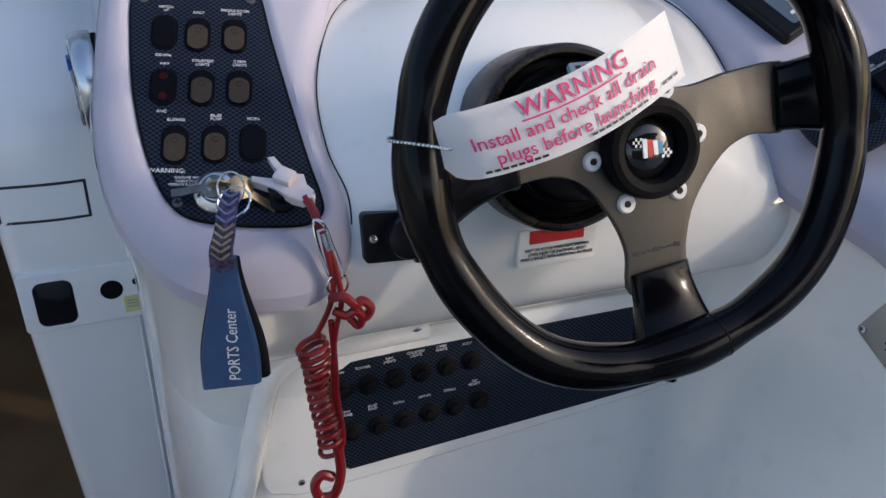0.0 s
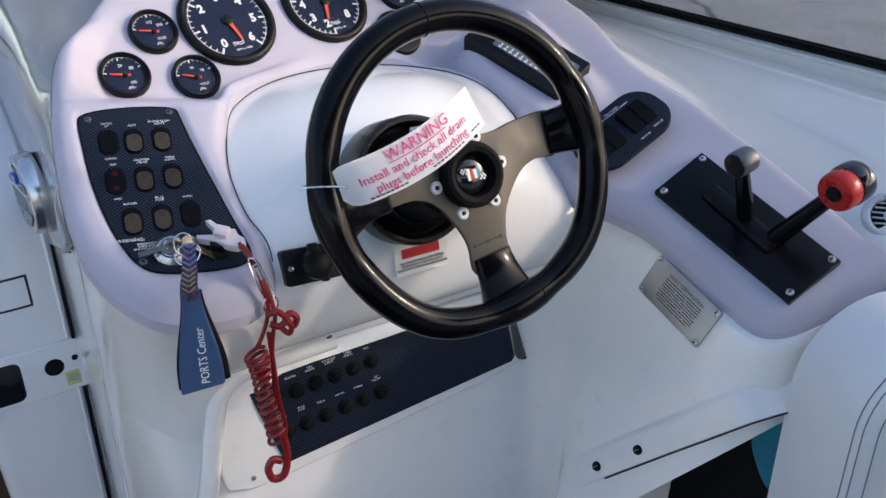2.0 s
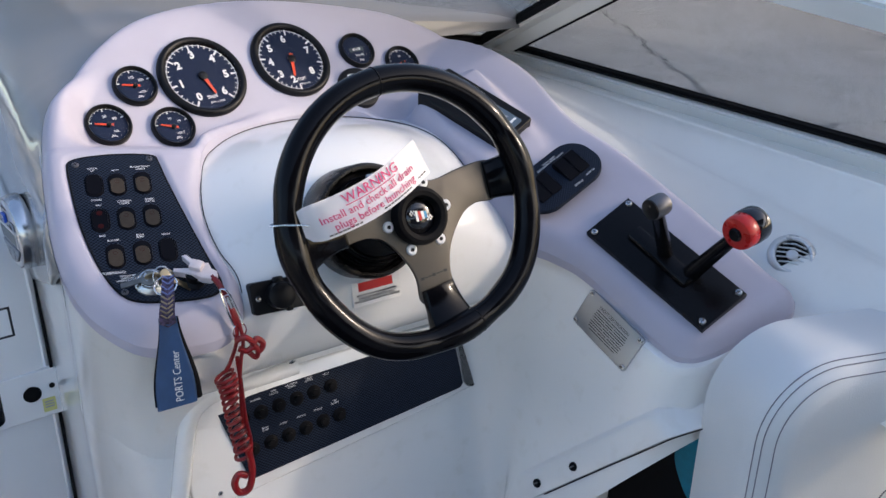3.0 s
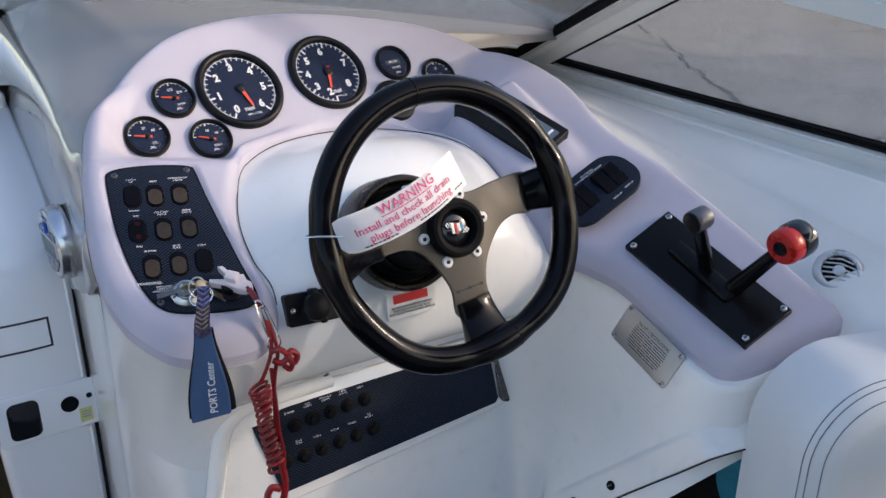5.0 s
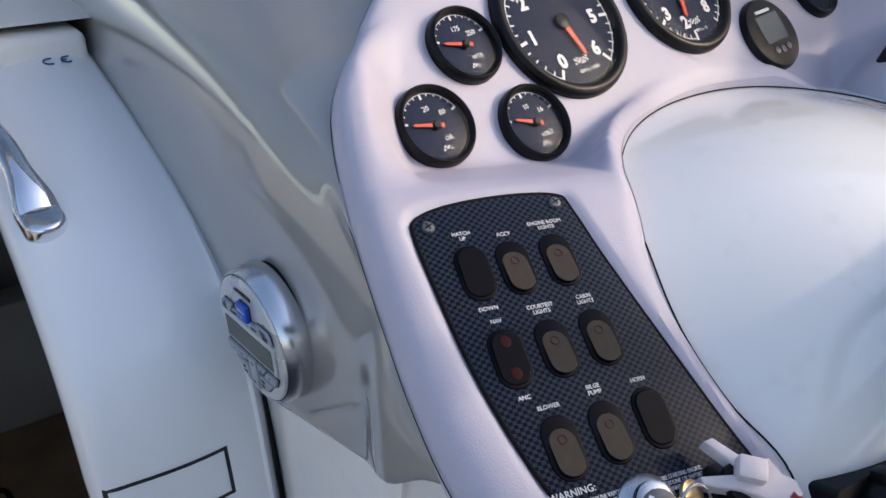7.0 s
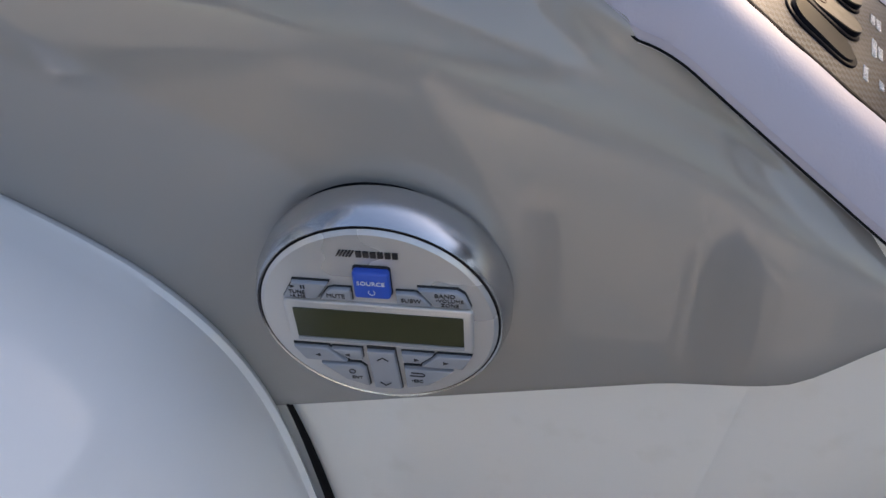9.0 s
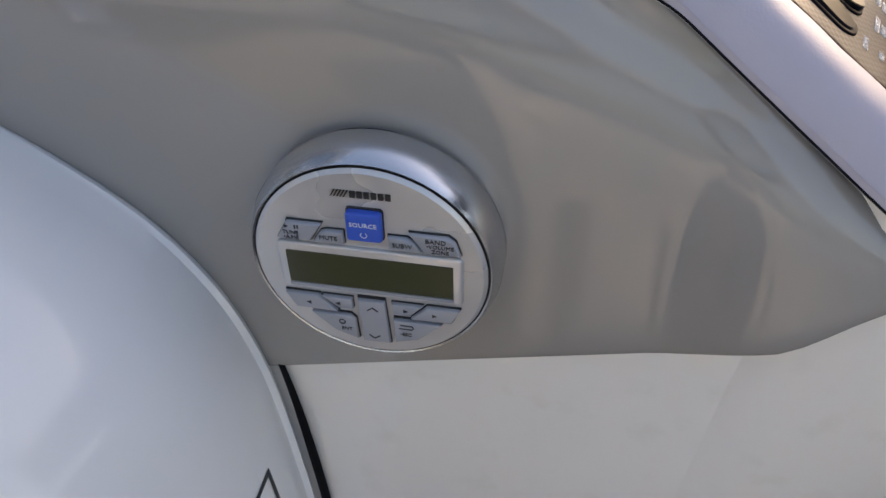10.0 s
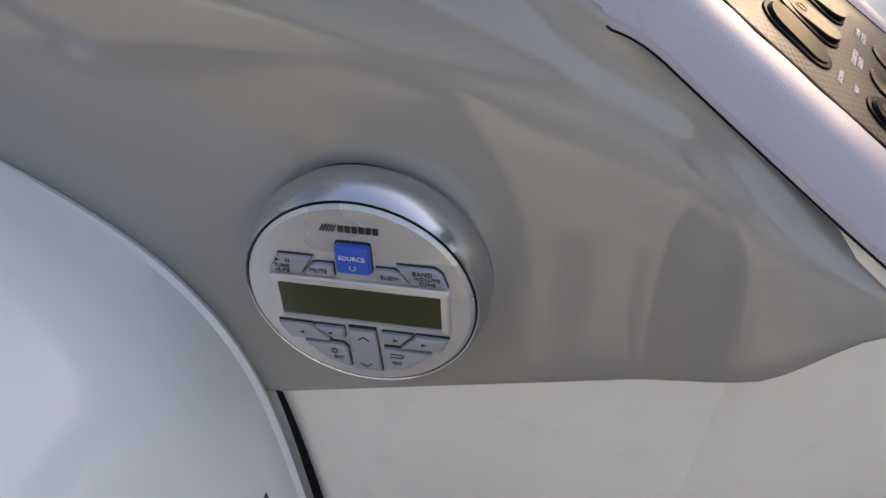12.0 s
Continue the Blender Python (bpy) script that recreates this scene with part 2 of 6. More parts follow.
def tube(points, radius, n=10, closed=False):
    """A round bar along a line of points; radius may be a number or one for each point."""
    bm = bmesh.new()
    p = [Vector(q) for q in points]
    rows, side = [], None
    for i, q in enumerate(p):
        a = p[i - 1] if i or closed else q
        b = p[(i + 1) % len(p)] if i + 1 < len(p) or closed else q
        t = (b - a).normalized()
        if side is None:
            side = t.orthogonal().normalized()
        side = (side - t * side.dot(t)).normalized()
        up = t.cross(side)
        r = radius[i] if isinstance(radius, (list, tuple)) else radius
        rows.append([bm.verts.new(q + r * (math.cos(2 * math.pi * k / n) * side + math.sin(2 * math.pi * k / n) * up)) for k in range(n)])
    for i in range(len(rows) if closed else len(rows) - 1):
        a, b = rows[i], rows[(i + 1) % len(rows)]
        shift = min(range(n), key=lambda s: (a[0].co - b[s].co).length) if closed and i == len(rows) - 1 else 0
        for k in range(n):
            bm.faces.new((a[k], a[(k + 1) % n], b[(k + 1 + shift) % n], b[(k + shift) % n]))
    if not closed:
        bm.faces.new(list(reversed(rows[0])))
        bm.faces.new(rows[-1])
    return bm


def box(x0, x1, y0, y1, z0, z1, bevel=0.0, segments=2):
    bm = bmesh.new()
    bmesh.ops.create_cube(bm, size=1, matrix=Matrix.Translation(((x0 + x1) / 2, (y0 + y1) / 2, (z0 + z1) / 2)) @ Matrix.Diagonal((x1 - x0, y1 - y0, z1 - z0, 1)))
    if bevel:
        bmesh.ops.bevel(bm, geom=list(bm.edges), offset=bevel, segments=segments, affect="EDGES", profile=0.5)
    return bm


def sheet(rows, thick=0.0):
    """A smooth sheet through rows of points; with thick a second layer below, closed round the rim."""
    bm = bmesh.new()
    g = [[bm.verts.new(q) for q in r] for r in rows]
    for a, b in zip(g, g[1:]):
        for k in range(len(a) - 1):
            bm.faces.new((a[k], a[k + 1], b[k + 1], b[k]))
    if thick:
        bmesh.ops.recalc_face_normals(bm, faces=bm.faces)
        bmesh.ops.solidify(bm, geom=list(bm.faces), thickness=thick)
    return bm


def letters(text, size, material, parent, x=0.0, y=0.0, z=0.0, turn=0.0, align="CENTER", name="lettering", label="", squeeze=1.0, bold=0.0):
    """Words in the built-in font, made into a thin mesh that lies on its parent's face."""
    cu = bpy.data.curves.new(name, "FONT")
    cu.body, cu.size, cu.align_x, cu.align_y, cu.extrude = text, size, align, "CENTER", 0.00015
    cu.resolution_u = 2
    cu.offset = bold
    cu.space_line = 0.95
    tmp = bpy.data.objects.new(name, cu)
    scene.collection.objects.link(tmp)
    me = bpy.data.meshes.new_from_object(tmp.evaluated_get(bpy.context.evaluated_depsgraph_get()))
    bpy.data.objects.remove(tmp)
    bpy.data.curves.remove(cu)
    me.name = name
    me.materials.clear()
    me.materials.append(material)
    ob = new(name, me)
    ob.parent = parent
    ob.matrix_basis = pose(x, y, z, 0, 0, turn) @ Matrix.Diagonal((squeeze, 1, 1, 1))
    if label:
        ob["label"] = label
    return ob


def screw(parent, x, y, z, r=0.0035, material=None):
    """A pan-head screw with a cross slot."""
    bm = lathe([(r, 0), (r, r * 0.25), (r * 0.8, r * 0.5), (r * 0.25, r * 0.62)], 14)
    for a in (0.4, 0.4 + math.pi / 2):
        s = slab([(-r * 0.55, -r * 0.1), (r * 0.55, -r * 0.1), (r * 0.55, r * 0.1), (-r * 0.55, r * 0.1)], r * 0.5, r * 0.66)
        s.transform(Matrix.Rotation(a, 4, "Z"))
        tmp = bpy.data.meshes.new("screw")
        s.to_mesh(tmp)
        s.free()
        first = len(bm.faces)
        bm.from_mesh(tmp)
        bm.faces.ensure_lookup_table()
        for f in bm.faces[first:]:
            f.material_index = 1
        bpy.data.meshes.remove(tmp)
    return part("screw", bm, [material or STEEL, BLACK], parent, smooth=True, matrix=Matrix.Translation((x, y, z)))


def field(name, outline, height, step, roll, skirt, material):
    """A moulded cover that follows height(x, y) inside an outline in plan, its rim rolled over with the radius roll(x, y) and a skirt hanging from it."""
    o = np.array([(p[0], p[1]) for p in outline])
    lo, hi = o.min(0) - step, o.max(0) + step
    nx, ny = int((hi[0] - lo[0]) / step) + 1, int((hi[1] - lo[1]) / step) + 1
    gx, gy = np.meshgrid(lo[0] + np.arange(nx) * step, lo[1] + np.arange(ny) * step, indexing="ij")
    q = np.stack((gx.ravel(), gy.ravel()), 1)

    def nearest(q):
        best, foot = np.full(len(q), 1e9), np.zeros_like(q)
        inside = np.zeros(len(q), bool)
        for a, b in zip(o, np.roll(o, -1, 0)):
            d = b - a
            t = np.clip(((q - a) @ d) / (d @ d + 1e-12), 0, 1)
            f = a + t[:, None] * d
            r = np.hypot(*(q - f).T)
            closer = r < best
            best[closer], foot[closer] = r[closer], f[closer]
            cross = (a[1] > q[:, 1]) != (b[1] > q[:, 1])
            inside ^= cross & (q[:, 0] < (b[0] - a[0]) * (q[:, 1] - a[1]) / (b[1] - a[1] + 1e-12) + a[0])
        return best, foot, inside

    dist, foot, inside = nearest(q)
    keep = inside | (dist < step * 0.5)
    grid = np.pad(keep.reshape(nx, ny), 1)
    ring = np.zeros((nx, ny), bool)
    for di in (0, 1, 2):
        for dj in (0, 1, 2):
            ring |= ~grid[di:di + nx, dj:dj + ny]
    snap = keep & ((~inside) | (dist < step * 0.5) | ring.ravel())
    q[snap] = foot[snap]
    depth = np.where(snap, 0, dist)
    edge = np.array([roll(x, y) for x, y in foot])
    e = np.clip(edge - depth, 0, edge)
    drop = edge - np.sqrt(np.maximum(edge * edge - e * e, 0))
    z = np.array([height(x, y) for x, y in q]) - drop
    cell = np.stack((q[:, 0], q[:, 1], z), 1).reshape(nx, ny, 3)
    solid, fixed = keep.reshape(nx, ny), snap.reshape(nx, ny)
    band = solid & (depth.reshape(nx, ny) < 3 * step)
    for _ in range(4):                                   # evens out the steps of the grid along the rim
        total, count = np.zeros_like(cell), np.zeros((nx, ny, 1))
        for ax, d in ((0, 1), (0, -1), (1, 1), (1, -1)):
            m = np.roll(solid, d, ax)[..., None]
            total += np.roll(cell, d, ax) * m
            count += m
        mean = total / np.maximum(count, 1)
        cell[band & ~fixed] = (0.5 * cell + 0.5 * mean)[band & ~fixed]
    q, z = cell.reshape(-1, 3)[:, :2], cell.reshape(-1, 3)[:, 2]
    index, verts, faces = {}, [], []
    k = keep.reshape(nx, ny)
    for i in range(nx - 1):
        for j in range(ny - 1):
            if k[i, j] and k[i + 1, j] and k[i + 1, j + 1] and k[i, j + 1]:
                f = []
                for a, b in ((i, j), (i + 1, j), (i + 1, j + 1), (i, j + 1)):
                    s = a * ny + b
                    if s not in index:
                        index[s] = len(verts)
                        verts.append((q[s, 0], q[s, 1], z[s]))
                    f.append(index[s])
                faces.append(f)
            else:
                f = [(p, r) for p, r in ((i, j), (i + 1, j), (i + 1, j + 1), (i, j + 1)) if k[p, r]]
                if len(f) == 3:
                    for p, r in f:
                        if p * ny + r not in index:
                            index[p * ny + r] = len(verts)
                            verts.append((q[p * ny + r, 0], q[p * ny + r, 1], z[p * ny + r]))
                    faces.append([index[p * ny + r] for p, r in f])
    bm = bmesh.new()
    vs = [bm.verts.new(v) for v in verts]
    for f in faces:
        try:
            bm.faces.new([vs[t] for t in f])
        except ValueError:
            pass
    bmesh.ops.dissolve_degenerate(bm, dist=1e-5, edges=bm.edges)
    n = len(o)
    tops = [bm.verts.new((x, y, height(x, y) - roll(x, y) + 0.0012)) for x, y in o]
    lows = [bm.verts.new((x, y, height(x, y) - roll(x, y) - skirt(x, y))) for x, y in o]
    for i in range(n):
        bm.faces.new((tops[i], lows[i], lows[(i + 1) % n], tops[(i + 1) % n]))
    return part(name, bm, material, smooth=True)


def smooth01(t):
    t = min(max(t, 0.0), 1.0)
    return t * t * (3 - 2 * t)


def soft_max(a, b, k):
    h = min(max(0.5 + 0.5 * (a - b) / k, 0), 1)
    return b + (a - b) * h + k * h * (1 - h)


def soft_min(a, b, k):
    return -soft_max(-a, -b, k)


# ---- the boat's large shapes ----
# x runs to starboard, y to the bow, z up from the cockpit sole.
def s_plane(x, y):
    return 1.3985 + 0.0732 * (x - 0.2386) + 0.7055 * (y - 0.634)


def t_plane(x, y):
    return 1.306 + 0.562 * (x - 0.802) + 0.413 * (y - 0.342)


def g_plane(x, y):
    return 1.4995 - 0.068 * (x - 0.3968) + 1.210 * (y - 0.8277)


S_FRAME = axes((0.2382, 0.6300, 1.3957), (0.9809, -0.1854, -0.059), (-0.0597, -0.5754, 0.8157))
S_BACK = S_FRAME.inverted()
PANEL = [(-0.061, 0.079), (-0.045, 0.0845), (-0.018, 0.087), (0.010, 0.0865), (0.029, 0.083), (0.033, 0.075), (0.040, 0.041), (0.053, -0.012), (0.066, -0.062), (0.075, -0.092), (0.076, -0.105),
         (0.068, -0.114), (0.05, -0.117), (0.015, -0.1165), (-0.012, -0.112), (-0.026, -0.102), (-0.037, -0.083), (-0.048, -0.052), (-0.058, -0.005), (-0.0628, 0.045), (-0.064, 0.070)]
PANEL_LINE = np.array([(p.x, p.y) for p in spline(PANEL, per=4)])
PANEL_NEXT = np.roll(PANEL_LINE, -1, 0)


def panel_depth(x, y):
    """How far a place lies inside the switch panel's outline (negative: outside)."""
    q = S_BACK @ Vector((x, y, s_plane(x, y)))
    p, d = np.array((q.x, q.y)), PANEL_NEXT - PANEL_LINE
    t = np.clip(((p - PANEL_LINE) * d).sum(1) / ((d * d).sum(1) + 1e-12), 0, 1)
    r = np.hypot(*(p - PANEL_LINE - t[:, None] * d).T).min()
    cross = (PANEL_LINE[:, 1] > p[1]) != (PANEL_NEXT[:, 1] > p[1])
    at_x = PANEL_LINE[:, 0] + d[:, 0] * (p[1] - PANEL_LINE[:, 1]) / np.where(np.abs(d[:, 1]) < 1e-9, 1e-9, d[:, 1])
    return r if (cross & (p[0] < at_x)).sum() % 2 else -r


LIP = [(p.x, p.y) for p in spline([(0.335, 0.68), (0.352, 0.708), (0.395, 0.747), (0.443, 0.772), (0.50, 0.787), (0.565, 0.788), (0.618, 0.772), (0.662, 0.73), (0.688, 0.66)], False, 5)]


def dash_height(x, y):
    """The height of the dash pad: the switch lobe, the steep gauge face and the throttle arm run into one another."""
    w = smooth01((x - 0.36) / 0.34)
    low = soft_min(s_plane(x, y), 1.4510 - 0.20 * (y - 0.70) - 0.15 * (x - 0.255), 0.014)
    arm = soft_min(t_plane(x, y), 1.45 + 0.25 * (y - 0.55), 0.04) - 0.002
    z = soft_max(g_plane(x, y) + 0.004, low * (1 - w) + arm * w + 0.002 * (1 - w), 0.008)
    k = smooth01((0.080 - abs(x - 0.745)) / 0.035) * smooth01((0.115 - abs(y - 0.662)) / 0.05)
    if k > 0:                                            # swelling that carries the trim gauge
        z += k * max(0.0, 1.4535 + 0.355 * (x - 0.739) + 0.547 * (y - 0.667) - 0.014 - z)
    if 0.31 < x < 0.72 and y > 0.66:                     # raised lip round the top of the helm pod
        d = min(math.hypot(x - px, y - py) for px, py in LIP)
        z = soft_max(z, 1.4495 - 0.02 * smooth01((0.36 - x) / 0.04) - 0.05 * smooth01((x - 0.60) / 0.10) - 1.1 * max(0.0, d - 0.012), 0.010)
    if y > 0.66 and x < 0.45:                            # raised rim to port of the gauges
        edge = 0.172 + 0.40 * max(0.0, y - 0.745) + 3.2 * max(0.0, y - 0.80) ** 1.5
        k = (1 - smooth01((x - edge - 0.020) / 0.032)) * smooth01((y - 0.66) / 0.08)
        z += k * max(0.0, s_plane(x, y) - 0.004 - 0.35 * max(0.0, y - 0.79) - z)
    if 0.14 < x < 0.36 and 0.48 < y < 0.76:
        z -= 0.0045 * smooth01((panel_depth(x, y) + 0.0065) / 0.006)
    return z


def pad_roll(x, y):
    """The rim's rounding: a tight lip round the helm pod, a full roll elsewhere."""
    return 0.020 + 0.001 * smooth01((0.20 - x) / 0.04) - 0.011 * smooth01((y - 0.64) / 0.06) * smooth01((x - 0.30) / 0.04) * smooth01((0.72 - x) / 0.04) * smooth01((0.86 - y) / 0.04)


PAD_OUTLINE = [(0.1835, 0.775), (0.173, 0.745), (0.1655, 0.72), (0.160, 0.696), (0.155, 0.671), (0.1505, 0.645), (0.148, 0.612), (0.152, 0.578), (0.168, 0.543), (0.203, 0.510), (0.268, 0.496), (0.304, 0.511),
               (0.316, 0.54), (0.31, 0.58), (0.312, 0.622), (0.3265, 0.662), (0.352, 0.708), (0.395, 0.747), (0.443, 0.772), (0.50, 0.787), (0.565, 0.788), (0.618, 0.772),
               (0.662, 0.73), (0.688, 0.66), (0.70, 0.58), (0.704, 0.513), (0.724, 0.464), (0.738, 0.410), (0.742, 0.295), (0.750, 0.262), (0.772, 0.243), (0.815, 0.226),
               (0.884, 0.207), (0.889, 0.26), (0.888, 0.352), (0.884, 0.488), (0.874, 0.60), (0.896, 0.72), (0.888, 0.81), (0.845, 0.872), (0.76, 0.903),
               (0.66, 0.914), (0.53, 0.918), (0.42, 0.910), (0.335, 0.893), (0.275, 0.866), (0.228, 0.833), (0.199, 0.802)]
pad = field("dash_pad", spline(PAD_OUTLINE, per=7), dash_height, 0.0028, pad_roll, lambda x, y: 0.010 + (0.014 if 0.30 < x < 0.70 and 0.60 < y < 0.85 else 0.0) - 0.007 * smooth01((0.24 - x) / 0.02) * smooth01((y - 0.60) / 0.03), PAD)
tagged(pad, "lavender-grey textured vinyl dash pad with rolled edges", "dash pad")


edge = [Vector((p.x, p.y, dash_height(p.x, p.y) - pad_roll(p.x, p.y) - 0.0022)) for p in spline(PAD_OUTLINE, per=7)]
part("edge_bead", tube(sorted((p for p in edge if p.x < 0.33 and p.y > 0.60 and (p.x < 0.24 or p.y > 0.80)), key=lambda p: p.y), 0.0005, 6), SOFTBLACK, pad, "thin black edge bead", smooth=True)


def pod_sheet():
    """The white hump behind the wheel, from under the gauges down to the overhanging lip."""
    mid = spline([(0.85, 1.430), (0.78, 1.438), (0.66, 1.446), (0.575, 1.424), (0.520, 1.375), (0.503, 1.31), (0.506, 1.255), (0.522, 1.222), (0.545, 1.210), (0.60, 1.205)], False, 7)
    end = spline([(0.74, 1.420), (0.69, 1.415), (0.645, 1.392), (0.59, 1.355), (0.54, 1.318), (0.515, 1.285), (0.513, 1.250), (0.524, 1.222), (0.545, 1.210), (0.60, 1.205)], False, 7)
    rows = []
    for k in range(49):
        x = 0.235 + 0.52 * k / 48
        w = max(0.0, 1 - abs((x - 0.50) / 0.195) ** 2.4)
        sink = 0.010 * smooth01((abs(x - 0.50) - 0.19) / 0.03)
        rows.append([(x, b.x + (a.x - b.x) * w, b.y + (a.y - b.y) * w - sink) for a, b in zip(mid, end)])
    return sheet(rows)


pod = tagged(part("helm_pod", pod_sheet(), GEL, smooth=True), "glossy white fibreglass helm pod behind the steering wheel", "dash", kind="structure")
pod_tree = BVHTree.FromPolygons([v.co for v in pod.data.vertices], [f.vertices for f in pod.data.polygons])
seam = []
for p in spline(PAD_OUTLINE, per=7):
    if 0.303 < p.x < 0.70 and 0.53 < p.y < 0.80 and not (p.x < 0.32 and p.y < 0.53):
        low = pod_tree.ray_cast(Vector((p.x, p.y, 1.7)), Vector((0, 0, -1)))[0]
        if low is not None:
            seam.append(Vector((p.x, p.y, max(low.z + 0.0006, dash_height(p.x, p.y) - pad_roll(p.x, p.y) - 0.012))))
part("edge_bead", tube(seam, 0.0006, 6), SOFTBLACK, pad, "thin black edge bead", smooth=True)


def aft_y(z):
    return 0.544 + 0.247 * (z - 1.097)


def arm_x(z):
    return 0.729 + 0.32 * (z - 1.224)


def body_line(z):
    ya, xa = aft_y(max(z, 0.85)), arm_x(z)
    return spline([(0.1600, 0.93), (0.1600, 0.72), (0.161, 0.665), (0.178, 0.605), (0.215, ya + 0.018), (0.28, ya + 0.002), (0.40, ya), (0.53, ya), (0.60, ya), (0.645, ya - 0.006),
                   (0.5 * (0.662 + xa), ya - 0.05), (xa - 0.004, 0.43), (xa, 0.34), (xa + 0.005, 0.288), (xa + 0.022, 0.250), (xa + 0.075, 0.227), (0.98, 0.205)], False, 6)


def body_sheet():
    """The console below the pad: port wall, rounded corner, aft face, hollow corner, and the port face of the throttle arm."""
    ref = body_line(1.1)
    feet = [0.45 + (0.45 * smooth01((0.50 - p.y) / 0.10) if p.x > 0.6 else 0.0) + (1.30 * max(0.0, 0.40 - max(p.y, 0.20)) if p.x > 0.6 else 0.0) for p in ref]
    tops = [min(1.325 if p.x < 0.84 else 1.21, dash_height(p.x + 0.04, p.y) - 0.030) if p.x > 0.655 else 1.325 + 0.022 * smooth01((0.675 - p.y) / 0.04) * smooth01((0.19 - p.x) / 0.02) for p in ref]
    rows = []
    for k in range(41):
        row = []
        for i, (zb, zt) in enumerate(zip(feet, tops)):
            z = zb + (zt - zb) * k / 40
            p = body_line(z)[i]
            row.append((p.x, p.y, z))
        rows.append(row)
    last = [Vector(p) for p in rows[-1]]
    for inward, up in ((0.003, 0.0055), (0.010, 0.0080), (0.030, 0.0085)):      # the rounded shoulder that runs in under the arm's pad
        row = []
        for i, p in enumerate(last):
            along = last[min(i + 1, len(last) - 1)] - last[max(i - 1, 0)]
            k = smooth01((p.x - 0.64) / 0.04)
            n = Vector((-along.y, along.x, 0)).normalized()
            row.append(p + n * (inward * k) + Vector((0, 0, up * k + 0.0005)))
        rows.append(row)
    return sheet(rows)


console = tagged(part("helm_console", body_sheet(), GEL, smooth=True), "white fibreglass helm console below the dash", "console", kind="structure")


def lobe_underside():
    """The white moulding that carries the overhanging switch lobe and runs down into the console."""
    rim = [p for p in spline(PAD_OUTLINE, per=7) if p.x < 0.33 and 0.49 < p.y < 0.665]
    rim.sort(key=lambda p: math.atan2(p.y - 0.60, p.x - 0.24) % (2 * math.pi) if p.y < 0.60 or p.x < 0.24 else 6.4 + p.y)
    foot = [p for p in body_line(1.10) if p.x < 0.37 and p.y < 0.70]
    rows = []
    for k in range(13):
        t = k / 12
        row = []
        for i, p in enumerate(rim):
            f = i / (len(rim) - 1) * (len(foot) - 1)
            a, b = foot[int(f)], foot[min(int(f) + 1, len(foot) - 1)]
            q = a + (b - a) * (f - int(f))
            inset = Vector((0.24 - p.x, 0.60 - p.y)).normalized() * 0.004
            top = dash_height(p.x, p.y) - pad_roll(p.x, p.y) - 0.004
            h = 1 - (1 - t) ** 1.9
            inset.x += 0.006 * max(0.0, 1 - i / 5)        # the ends tuck into the console
            row.append((p.x + inset.x + (q.x - p.x - inset.x) * h, p.y + inset.y + (q.y + 0.004 - p.y - inset.y) * h, top + (1.09 - top) * t))
        rows.append(row)
    return sheet(rows)


part("lobe_support", lobe_underside(), GEL, console, smooth=True)
part("pocket_rim", tube(spline([(0.212, 0.535, 1.04), (0.225, 0.541, 1.083), (0.239, 0.553, 1.131), (0.251, 0.560, 1.163), (0.270, 0.564, 1.177), (0.295, 0.565, 1.182), (0.335, 0.565, 1.183), (0.39, 0.565, 1.184)], False, 5), 0.0110, 12), GEL, console, smooth=True)


def cowl_sheet():
    """The glossy moulding that rises from the companionway to the rim of the dash and runs forward as the foredeck, its
    grey standing in for shade; its lower edge laps over the console along the shade's edge.
    """
    rim = spline([(0.56, 1.302, 0.178), (0.60, 1.330, 0.163), (0.65, 1.370, 0.158), (0.70, 1.409, 0.166), (0.76, 1.453, 0.183), (0.81, 1.488, 0.206), (0.86, 1.520, 0.25), (0.92, 1.545, 0.27), (1.1, 1.575, 0.27), (1.4, 1.605, 0.26), (2.2, 1.66, 0.25)], False, 7)
    rows = []
    for p in rim:
        y, zt, xt = p.x, p.y + 0.006 * smooth01((0.9 - p.x) / 0.06) + 0.009 * smooth01((0.80 - p.x) / 0.08), p.z
        zb = 1.3030 - 0.29 * (y - 0.703) - 0.0008 + 0.006 * smooth01((0.71 - y) / 0.05) + 0.013 * smooth01((0.666 - y) / 0.036)
        zb = min(zb, zt - 0.012)
        x0 = 0.1545 - 0.012 * smooth01((0.71 - y) / 0.05) + (0.0 if y > 0.70 else 1.6 * (0.70 - y) ** 2)
        h = zt - zb
        line = spline([(x0 + 0.004, zb - 0.001), (x0, zb + 0.002), (x0, zb + 0.3 * h), (x0 + 0.002, zb + 0.62 * h), (x0 + 0.012 + 0.2 * (xt - 0.17), zb + 0.86 * h), (max(xt, x0 + 0.02), zt - 0.004), (xt + 0.05, zt + 0.008), *(((xt + 0.2, zt + 0.016), (1.12, zt + 0.0)) if y > 0.90 else ((xt + 0.07, zt - 0.01), (xt + 0.09, zt - 0.03)))], False, 6)
        rows.append([(q.x, y, min(q.y, dash_height(q.x, y) - 0.022) if y < 1.0 and q.x > xt + 0.02 else q.y) for q in line])
    return sheet(rows)


cowl = tagged(part("dash_cowl", cowl_sheet(), COWL_SHADED, smooth=True), "glossy fibreglass cowl round the dash, its grey standing in for shade", "cowl", kind="structure")


def base_z(y):
    return 1.397 + 0.068 * (y - 0.25)


